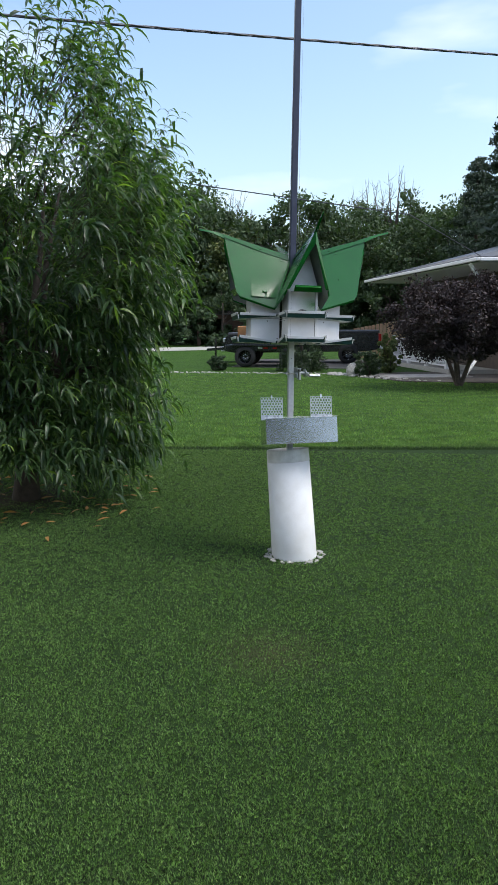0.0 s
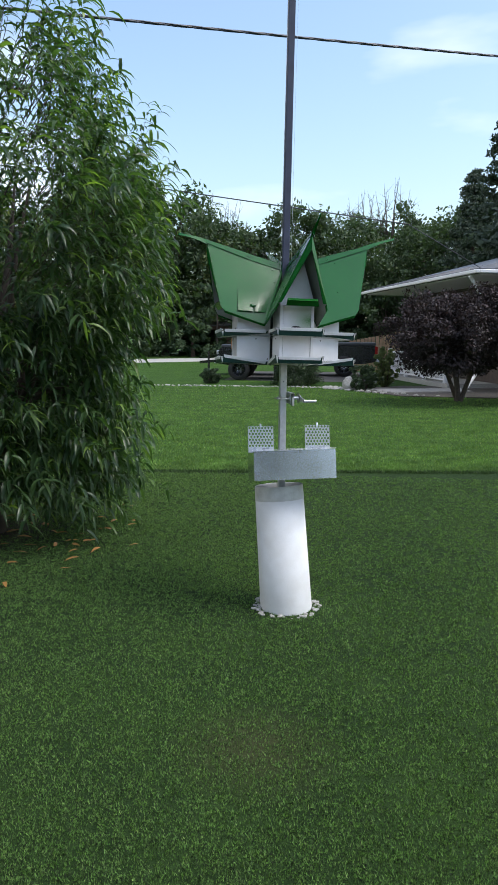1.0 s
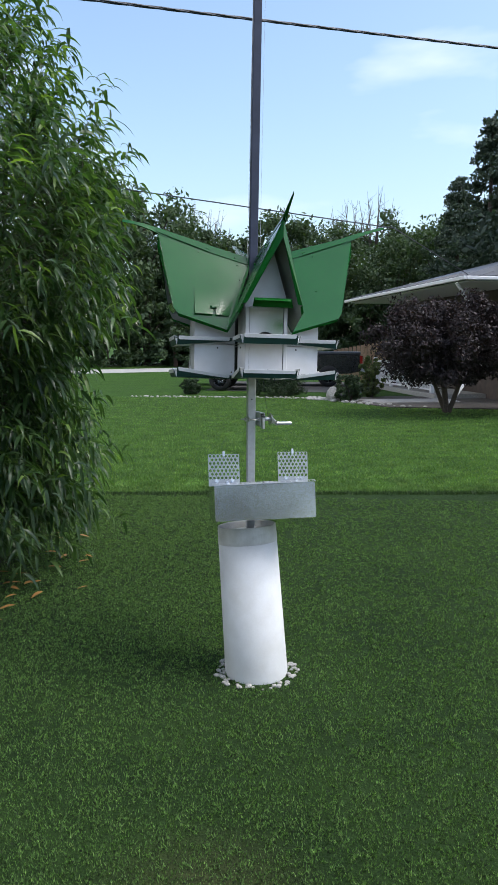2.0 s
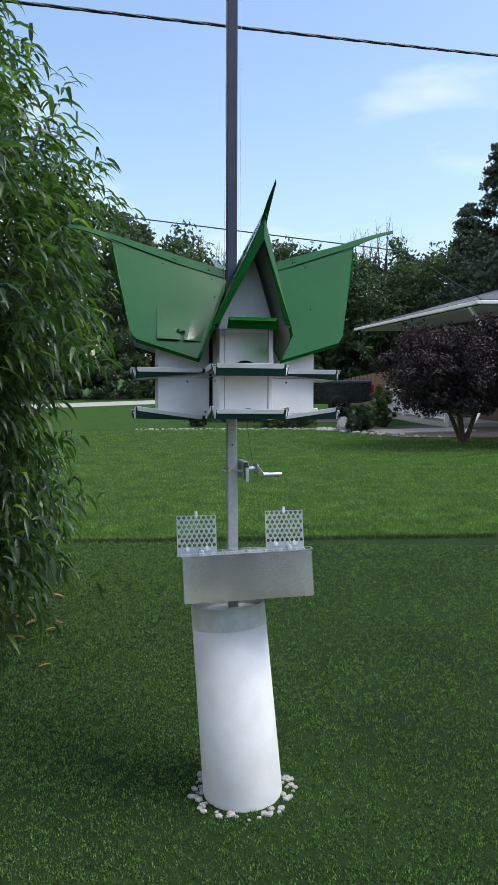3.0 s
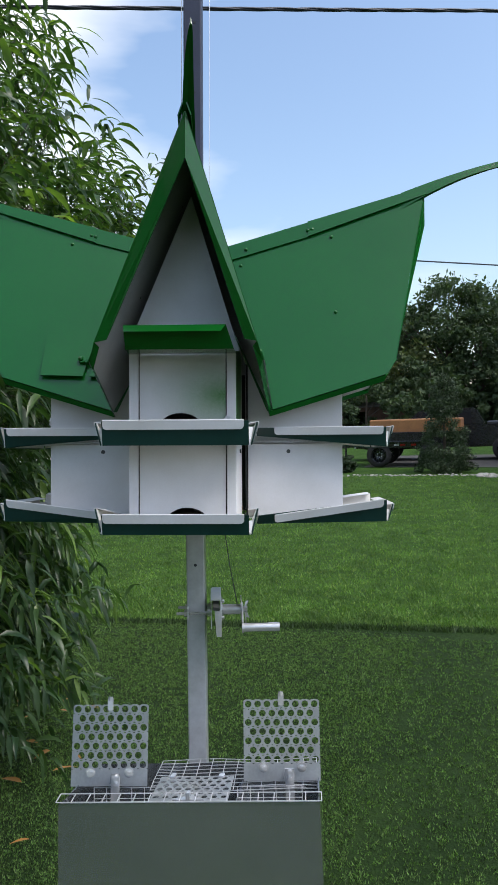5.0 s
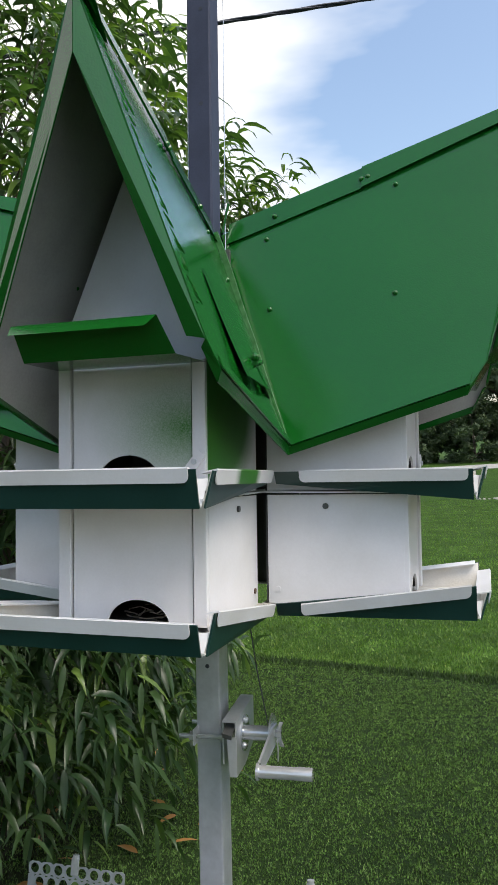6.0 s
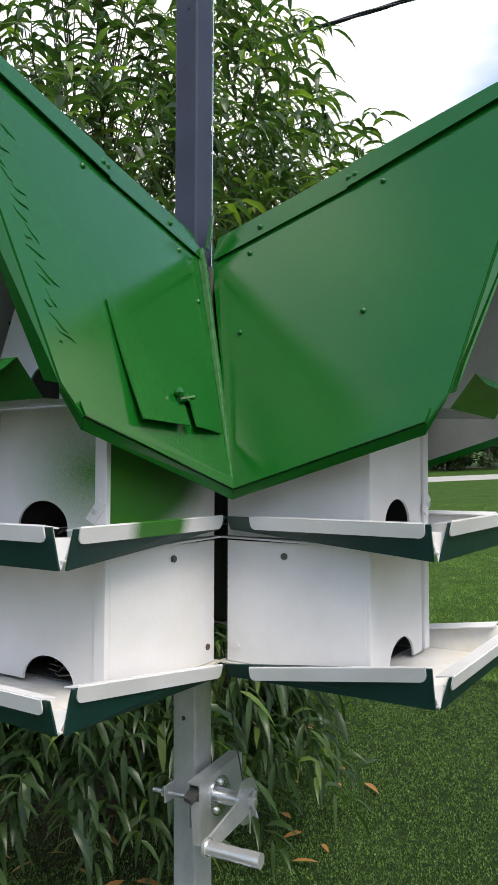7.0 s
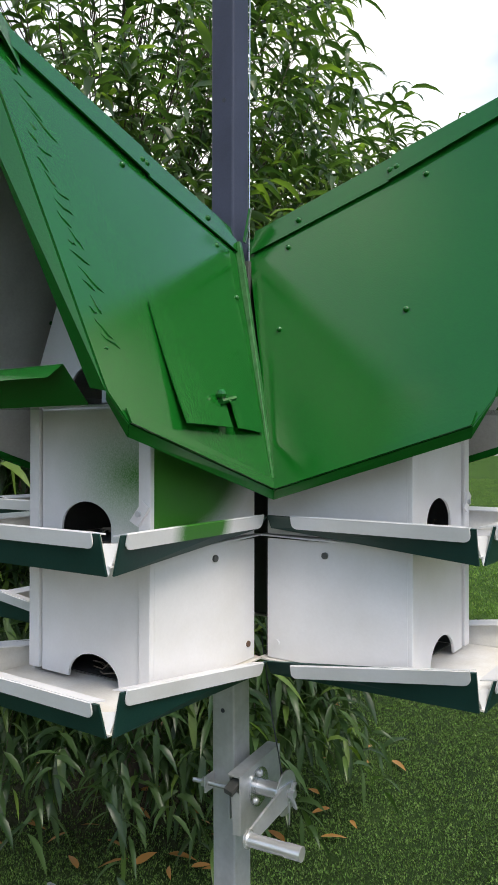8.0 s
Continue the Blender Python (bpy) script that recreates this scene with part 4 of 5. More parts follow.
    h0, h1, h2 = P + Vector((-0.050, 0, -0.008)), P.lerp(H, 0.42) + Vector((0.0, 0, 0.013)), H
    hb = bmesh.new()
    rings = []
    steps = 14
    for i in range(steps + 1):
        q = i / steps
        c = h0 * (1 - q) ** 2 + h1 * (2 * q * (1 - q)) + h2 * q * q
        w, dp = 0.0098 * (1 - q) ** 0.7 + 0.0022, 0.026 * (1 - q) ** 2.2 + 0.007
        rings.append([hb.verts.new(c + Vector(o)) for o in ((0, 0, 0.006), (0.001, w, -dp), (0.002, 0, -dp * 0.7), (0.001, -w, -dp))])
    for ra2, rb2 in zip(rings, rings[1:]):
        for n in range(4):
            hb.faces.new((ra2[n], ra2[(n + 1) % 4], rb2[(n + 1) % 4], rb2[n]))
    hb.faces.new(rings[0])
    hb.faces.new(rings[-1][::-1])
    put("horn", hb, GREEN)


def build_birdhouse():
    th = thing("birdhouse", HOUSE, "four-armed white and green metal martin house with horned roofs", "birdhouse")
    peaks = [(0.480, 0.028, 0.645), (0.498, 0, 0.678), (0.492, 0, 0.676), (0.480, 0, 0.664)]
    horns = [(0.566, 0.048, 0.740), (0.669, 0.0, 0.738), (0.655, 0.0, 0.725), (0.648, 0.0, 0.700)]
    for k in range(4):
        build_arm(th, k, peaks[k], horns[k], k == 0)
    bm = bmesh.new()
    for x in (-0.032, 0.032):
        for y in (-0.032, 0.032):
            box(bm, (x - 0.004, y - 0.004, -0.03), (x + 0.004, y + 0.004, 0.5))
    part("core_frame", bm, DARKGREY, th)
    bm = bmesh.new()
    slab(bm, [(0.024, -0.03, 0.53), (0.034, -0.03, 0.575), (0.030, -0.02, 0.58), (0.020, -0.02, 0.53)], 0.003)
    part("bracket", bm, GREEN, th)
    for x, y in ((0.1, -0.06), (0.16, -0.02), (-0.1, -0.08), (0.05, -0.2), (-0.2, -0.05)):
        bm = tube(bmesh.new(), (x, y, -0.055), (x, y, -0.025), 0.002, n=6)
        part("bolt_end", bm, BLACKCABLE, th)


build_birdhouse()


# ---- the peach tree ----
def lance_leaves(bases, dirs, length, width, droop, seed):
    """Lance-shaped leaves, folded along the rib and drooping. Arrays in, vertices and quads out."""
    r = np.random.default_rng(seed)
    n = len(bases)
    d = dirs / np.linalg.norm(dirs, axis=1, keepdims=True)
    up = np.tile([0.0, 0.0, 1.0], (n, 1)) + r.normal(0, 0.35, (n, 3))
    side = np.cross(d, up)
    side /= np.linalg.norm(side, axis=1, keepdims=True) + 1e-9
    L, W = length[:, None], width[:, None]
    steps, wid = (0.0, 0.18, 0.42, 0.70, 1.0), (0.16, 0.85, 1.0, 0.66, 0.03)
    rows, mid, was = [], bases.copy(), 0.0
    for s, w in zip(steps, wid):
        # the leaf's heading sinks along its length, so that it arches over
        h = d + np.array([0, 0, -1.0]) * (droop[:, None] * 1.9 * (s + was) / 2)
        h /= np.linalg.norm(h, axis=1, keepdims=True)
        mid = mid + h * L * (s - was)
        was = s
        nor = np.cross(side, h)
        rows.append(np.stack([mid - side * W * w * 0.5 + nor * W * w * 0.16, mid, mid + side * W * w * 0.5 + nor * W * w * 0.16], 1))
    v = np.stack(rows, 1).reshape(n, 15, 3)
    quads = []
    for k in range(4):
        for c in range(2):
            quads.append([3 * k + c, 3 * k + c + 1, 3 * k + c + 4, 3 * k + c + 3])
    f = (np.arange(n)[:, None, None] * 15 + np.array(quads)[None]).reshape(-1, 4)
    return v.reshape(-1, 3), f


def crown_radius(z):
    """The peach crown's half-width at a height."""
    zs = [0.25, 0.6, 1.0, 1.5, 2.0, 2.5, 3.0, 3.5, 4.0, 4.5]
    rs = [0.78, 0.98, 1.00, 1.00, 1.36, 1.44, 1.26, 1.00, 0.70, 0.30]
    return np.interp(z, zs, rs)


TREE = Vector((-2.30, 5.70, 0))


def build_peach():
    th = thing("peach_tree", Matrix.Translation(TREE), "bushy peach tree with long drooping green leaves", "tree")
    r = np.random.default_rng(11)
    bm = bmesh.new()
    strand(bm, [(0, 0, -0.05), (0.01, 0.02, 0.25), (0.03, 0.0, 0.6)], [0.14, 0.105, 0.10], 12)
    part("trunk", bm, BARK, th, smooth=True)
    for i in range(15):
        a = 2.4 * i + 0.3
        lean = r.uniform(0.3, 1.25)
        h = r.uniform(1.6, 3.9) if lean < 0.85 else r.uniform(0.9, 2.2)
        e = np.array([math.cos(a) * lean, math.sin(a) * lean, h])
        pts = [(0.02, 0, 0.5)]
        for k in (0.33, 0.66, 1.0):
            pts.append(tuple(np.array([0.02, 0, 0.5]) * (1 - k) + e * k + np.array([0, 0, 0.22 * math.sin(3.1 * k)]) + r.normal(0, 0.04, 3)))
        part("limb", strand(bmesh.new(), pts, [0.055, 0.04, 0.026, 0.008], 7), BARK, th, smooth=True)
    # shoots, most of them near the outside of the crown
    shoots = 2700
    a = r.uniform(0, 2 * np.pi, shoots)
    skirt = 0.72 - 0.38 * np.exp(-((np.mod(a + np.pi, 2 * np.pi) - np.pi + 0.15) / 1.0) ** 2)
    z = skirt + (3.95 - skirt) * r.uniform(0, 1, shoots) ** 1.15
    lump = 1 + 0.10 * np.sin(3 * a + 1.3 * z) + 0.08 * np.sin(7 * a - 2.2 * z) + 0.34 * np.exp(-((a - 1.2) / 0.5) ** 2) * (z > 1.9)
    q = np.sqrt(r.uniform(0.30, 1.0, shoots))
    rad = crown_radius(z) * lump * q
    base = np.stack([np.cos(a) * rad, np.sin(a) * rad, z], 1)
    out = np.stack([np.cos(a), np.sin(a), r.uniform(0.1, 1.1, shoots) + 0.5 * (z > 3.2)], 1) + r.normal(0, 0.35, (shoots, 3))
    low = z < 1.3
    out[low, 2] -= 0.55
    out[z > 2.1, 2] += 0.8
    out /= np.linalg.norm(out, axis=1, keepdims=True)
    slen = r.uniform(0.22, 0.55, shoots)
    thin = (z < 2.9) | (r.uniform(0, 1, shoots) < 0.36)  # lighter, airier towards the top
    base, out, slen, a, z = base[thin], out[thin], slen[thin], a[thin], z[thin]
    # upright shoots on the upper crown
    ns = 170
    sa, sz = r.uniform(0, 2 * np.pi, ns), r.uniform(2.7, 3.95, ns)
    sr = crown_radius(sz) * r.uniform(0.55, 1.05, ns)
    sa[:48], sz[:48] = r.normal(0.95, 0.18, 48), r.uniform(2.2, 3.0, 48)
    sr[:48] = r.uniform(1.15, 1.72, 48)
    so = np.stack([0.35 * np.cos(sa), 0.35 * np.sin(sa), np.ones(ns)], 1) + r.normal(0, 0.15, (ns, 3))
    base = np.concatenate([base, np.stack([np.cos(sa) * sr, np.sin(sa) * sr, sz], 1)])
    out = np.concatenate([out, so / np.linalg.norm(so, axis=1, keepdims=True)])
    slen, a, z = np.concatenate([slen, r.uniform(0.5, 0.85, ns)]), np.concatenate([a, sa]), np.concatenate([z, sz])
    shoots = len(z)
    B, D, tw = [], [], []
    per = 13
    for k in range(per):
        s = (k + 0.7) / per
        p = base + out * (slen * s)[:, None] + np.array([0, 0, -1.0]) * (0.22 * slen * s * s)[:, None]
        ang = 2.4 * k + a
        o = np.cross(out, np.array([0.0, 0, 1.0]))
        o /= np.linalg.norm(o, axis=1, keepdims=True) + 1e-9
        o2 = np.cross(o, out)
        leafd = out * np.where(z > 2.1, 0.85, 0.5)[:, None] + (np.cos(ang)[:, None] * o + np.sin(ang)[:, None] * o2) * 0.9 + r.normal(0, 0.13, (shoots, 3))
        leafd[:, 2] -= np.where(z < 2.6, 0.10, 0.0)
        B.append(p)
        D.append(leafd)
    B, D = np.concatenate(B), np.concatenate(D)
    n = len(B)
    length = r.uniform(0.12, 0.19, n)
    v, f = lance_leaves(B, D, length, length * r.uniform(0.145, 0.20, n), r.uniform(0.55, 1.25, n), 3)
    raw("crown", v, f, PEACH, th, smooth=True)["label"] = "long narrow drooping leaves, some yellow-green"
    # twigs
    tv, tf = [], []
    e = base + out * slen[:, None] + np.array([0, 0, -1.0]) * (0.22 * slen)[:, None]
    inner = base * np.array([0.72, 0.72, 0.94])
    w = np.array([0.004, 0.0, 0.0])
    w2 = np.array([0.0, 0.004, 0.0])
    rows = np.stack([inner - w, inner + w, inner + w2 * 1.7, base - w * 0.7, base + w * 0.7, base + w2, e], 1)
    idx = [[0, 1, 4], [0, 4, 3], [1, 2, 5], [1, 5, 4], [2, 0, 3], [2, 3, 5], [3, 4, 6], [4, 5, 6], [5, 3, 6]]
    f = (np.arange(shoots)[:, None, None] * 7 + np.array(idx)[None]).reshape(-1, 3)
    tagged(raw("twig", rows.reshape(-1, 3), f, BARK, th), kind="stuff")


build_peach()


def build_fallen_leaves():
    r = np.random.default_rng(4)
    for i in range(95):
        a, q = r.uniform(0, 6.283), 0.20 + 1.30 * r.uniform(0, 1) ** 1.1
        x, y = TREE.x + q * math.cos(a), TREE.y + q * math.sin(a)
        L = r.uniform(0.07, 0.135)
        v, f = lance_leaves(np.zeros((1, 3)), np.array([[1.0, 0, 0.15]]), np.array([L]), np.array([L * 0.26]), np.array([0.2]), i)
        ob = raw("fallen_leaf", v, f, FALLEN)
        ob.location, ob.rotation_euler = (x, y, 0.026), (0, 0, r.uniform(0, 6.283))
        tagged(ob, "dry orange-brown fallen leaf on the grass", "leaf", "fallen leaves under the tree")


build_fallen_leaves()


# ---- overhead wires ----
def build_wires():
    a, b = Vector((-6.0, 6.27, 4.88)), Vector((6.0, 13.66, 5.99))
    d = (b - a) / (b - a).length
    th = thing("overhead_cable", Matrix(), "twisted black overhead service cable", "cable")
    for k in range(3):
        pts = []
        for i in range(420):
            s = -10 + 0.08 * i
            p = a + d * s
            ang = 2 * math.pi * (s / 1.0) + 2.09 * k
            o = Vector((-d.y, d.x, 0)) * math.cos(ang) + Vector((0, 0, 1)) * math.sin(ang)
            pts.append(p + o * 0.0085 + Vector((0, 0, 0.0006 * (s - 6) ** 2)))
        part("strand", strand(bmesh.new(), pts, 0.0105, 5), BLACKCABLE, th)
    a, b = Vector((-3.5, 16.0, 4.80)), Vector((2.0, 16.0, 3.95))
    pts = [a.lerp(b, t) for t in (-4, -3, -2, -1, 0, 0.5, 1)] + [Vector((4.45, 21.1, 3.47))]
    ob = part("overhead_wire", strand(bmesh.new(), pts, 0.012, 5), BLACKCABLE)
    tagged(ob, "thin dark overhead wire", "wire")


build_wires()


# ---- far trees ----
def clump_leaves(centres, radii, per, size, seed, flat=0.8):
    r = np.random.default_rng(seed)
    c = np.repeat(centres, per, 0)
    rad = np.repeat(radii, per)
    n = len(c)
    dirs = r.normal(0, 1, (n, 3))
    dirs /= np.linalg.norm(dirs, axis=1, keepdims=True)
    p = c + dirs * (rad * r.uniform(0.35, 1.05, n))[:, None] * np.array([1, 1, flat])
    a = r.normal(0, 1, (n, 3))
    a /= np.linalg.norm(a, axis=1, keepdims=True)
    b = np.cross(a, dirs + r.normal(0, 0.5, (n, 3)))
    b /= np.linalg.norm(b, axis=1, keepdims=True) + 1e-9
    s = (size * r.uniform(0.5, 1.3, n))[:, None]
    v = np.stack([p - a * s, p + b * s * 0.5, p + a * s, p - b * s * 0.5], 1).reshape(-1, 3)
    return v, np.arange(4 * n).reshape(-1, 4)


def broadleaf(name, h, w, seed, material, label, bare=0.0, at=Matrix(), size=0.165, per=115, clumps=95, low=0.10):
    r = np.random.default_rng(seed)
    th = thing(name, at, label, "tree", "trees behind the lawn")
    pts = [(0, 0, -0.2), (0.1, 0, h * 0.3), (0.0, 0.15, h * 0.6), (0.2, 0, h * 0.9)]
    part("trunk", strand(bmesh.new(), pts, [h * 0.024, h * 0.018, h * 0.011, h * 0.003], 8), BARK, th)
    cs, rs = [], []
    for i in range(clumps):
        z = r.uniform(low, 0.96)
        prof = math.sin(math.pi * min(1, max(0.02, (z - low + 0.12) / (1.12 - low)))) ** 0.6
        a = r.uniform(0, 6.283)
        q = w * prof * math.sqrt(r.uniform(0.15, 1)) * (1 + 0.25 * math.sin(3 * a + seed))
        cs.append((q * math.cos(a), q * math.sin(a), z * h))
        rs.append(r.uniform(0.07, 0.15) * h * 0.8)
    for i in range(0, clumps, 7):
        c = cs[i]
        part("limb", strand(bmesh.new(), [(0, 0, c[2] * 0.55), (c[0] * 0.5, c[1] * 0.5, c[2] * 0.82), c], [h * 0.009, h * 0.006, h * 0.002], 5), BARK, th)
    if bare:
        for i in range(int(bare)):
            a = r.uniform(0, 6.283)
            q = w * r.uniform(0.1, 0.6)
            b0 = (q * 0.5 * math.cos(a), q * 0.5 * math.sin(a), h * 0.7)
            b1 = (q * math.cos(a), q * math.sin(a), h * r.uniform(0.95, 1.15))
            mid = tuple((x + y) / 2 + r.normal(0, 0.22) for x, y in zip(b0, b1))
            lb = strand(bmesh.new(), [b0, mid, b1], [h * 0.005, h * 0.003, h * 0.0006], 4)
            for q in range(5):
                t0 = Vector(mid).lerp(Vector(b1), r.uniform(0.0, 0.8))
                strand(lb, [t0, t0 + Vector((r.normal(0, 0.35), r.normal(0, 0.35), r.uniform(0.3, 0.8)))], [h * 0.0015, h * 0.0004], 3)
            part("limb", lb, BARK, th)
    v, f = clump_leaves(np.array(cs), np.array(rs), per, size, seed)
    raw("crown", v, f, material, th)
    return th


def conifer(name, h, w, seed, label, at=Matrix()):
    r = np.random.default_rng(seed)
    th = thing(name, at, label, "tree", "trees behind the lawn")
    part("trunk", strand(bmesh.new(), [(0, 0, -0.2), (0, 0, h * 0.5), (0, 0, h)], [h * 0.02, h * 0.012, h * 0.002], 8), BARK, th)
    cs, rs = [], []
    for i in range(190):
        z = r.uniform(0.06, 1.0)
        a = r.uniform(0, 6.283)
        q = w * (1 - z) ** 0.75 * r.uniform(0.25, 1.0) + 0.1
        cs.append((q * math.cos(a), q * math.sin(a), z * h - 0.12 * q))
        rs.append((0.035 + 0.045 * (1 - z)) * h)
    v, f = clump_leaves(np.array(cs), np.array(rs), 100, 0.125, seed, 0.45)
    raw("crown", v, f, SPRUCE, th)
    return th


def polar(deg, dist, z=0.0):
    """A place seen from the lawn: degrees to the left of straight ahead, metres off."""
    a = radians(deg)
    return Matrix.Translation((0.6 - dist * math.sin(a), dist * math.cos(a), z)) @ Matrix.Rotation(deg * 1.7, 4, "Z")


def build_far_trees():
    lab = "dense green broadleaf tree at the far side"
    kinds = [broadleaf("broadleaf_tree", 10.2, 4.2, 21, WOODS, lab, at=polar(6.0, 62)),
             broadleaf("broadleaf_tree", 10.6, 4.4, 22, WOODS, lab, at=polar(1.2, 60)),
             broadleaf("broadleaf_tree", 9.0, 3.4, 23, WOODS_OLIVE, "olive-green broadleaf tree at the far side", at=polar(7.6, 60)),
             broadleaf("broadleaf_tree", 11.6, 3.4, 24, WOODS, "tall thin broadleaf tree with bare twigs on top", bare=14, at=polar(11.0, 66), clumps=62, per=70),
             broadleaf("undergrowth_bush", 4.6, 3.6, 25, WOODS, "dense dark bush at the edge of the wood", at=polar(9.2, 55), clumps=60, per=90, low=0.0)]
    spots = [(3.6, 61, 0, 1.08), (-1.2, 62, 1, 0.98), (-3.6, 64, 3, 1.0), (-6.2, 64, 0, 1.0), (-5.0, 58, 1, 0.86), (-8.2, 58, 1, 1.0), (-11.5, 60, 0, 1.1),
             (13.2, 61, 1, 1.22), (16.6, 61, 0, 1.32), (9.6, 63, 0, 0.98), (9.9, 66, 3, 0.98), (8.4, 66, 3, 0.92), (-1.8, 66, 3, 0.98), (20, 62, 1, 1.12), (24, 60, 2, 1.1), (28, 62, 1, 1.05), (32, 58, 0, 1.0), (36, 62, 1, 1.0), (40, 60, 0, 1.0), (45, 64, 1, 1.0),
             (50, 62, 3, 0.9), (55, 62, 0, 1.0), (60, 60, 1, 0.95), (66, 62, 0, 1.0), (72, 60, 1, 1.0), (-15, 62, 1, 1.1), (-19, 60, 0, 1.1), (-23, 62, 3, 1.1)]
    for deg, dist, k, s in spots:
        copy_thing(kinds[k], polar(deg, dist) @ Matrix.Scale(1.08 * s, 4))
    for i in range(17):
        copy_thing(kinds[4], polar(-8.5 + 4.1 * i + (0.9 if i % 2 else 0.0), 56 + 1.5 * (i % 3)) @ Matrix.Scale((1.0, 1.25, 0.85, 1.1)[i % 4], 4))
    # behind the viewpoint: unseen trees, added so the gloss roof reflects something dark
    for deg, dist, k, s in ((150, 15, 0, 1.5), (134, 18, 1, 1.4), (172, 42, 1, 0.9), (190, 42, 3, 0.9), (205, 24, 0, 1.0),  (122, 30, 1, 1.0), (230, 30, 0, 1.0)):
        copy_thing(kinds[k], polar(deg, dist) @ Matrix.Scale(s, 4))
    c = conifer("conifer", 13.8, 3.4, 31, "tall dark conifer behind the house", at=polar(-11.6, 45))
    # beyond -18 degrees: unseen, enlarged conifers added to darken the roof's reflections
    for deg, dist, s in ((-9.5, 50, 0.86), (-14.5, 44, 1.0), (-23.0, 30, 1.5), (-18.5, 32, 1.45), (-27.5, 30, 1.45), (-32.0, 30, 1.4), (-37.0, 31, 1.4), (-42.0, 32, 1.4)):
        copy_thing(c, polar(deg, dist) @ Matrix.Scale(s, 4))


build_far_trees()


# ---- shrubs, beds, drive ----
def round_shrub(name, at, w, h, material, label, size=0.03, clumps=90, per=150, stem=0.0):
    r = np.random.default_rng(int(abs(at[0] * 100)) + 3)
    th = thing(name, Matrix.Translation(at), label, "shrub")
    for i in range(5):
        a = 1.256 * i + 0.4
        part("stem", strand(bmesh.new(), [(0.05 * math.cos(a), 0.05 * math.sin(a), -0.03), (0.25 * w * math.cos(a), 0.25 * w * math.sin(a), h * 0.35), (0.55 * w * math.cos(a), 0.55 * w * math.sin(a), h * 0.75)], [0.028 * w + 0.01, 0.018 * w + 0.008, 0.005], 6), BARK, th)
    cs, rs = [], []
    for i in range(clumps):
        z = r.uniform(stem + 0.05, 0.95)
        prof = math.sqrt(max(0.05, 1 - ((z - 0.5 - stem / 2) / (0.55 - stem / 2)) ** 2))
        a = r.uniform(0, 6.283)
        q = w * prof * math.sqrt(r.uniform(0.1, 1)) * (1 + 0.16 * math.sin(3 * a + 5 * z) + 0.12 * math.sin(8 * a - 7 * z))
        cs.append((q * math.cos(a), q * math.sin(a), z * h * (1 + 0.06 * math.sin(5 * a))))
        rs.append(r.uniform(0.10, 0.22) * w)
    v, f = clump_leaves(np.array(cs), np.array(rs), per, size, 9)
    raw("foliage", v, f, material, th)
    return th


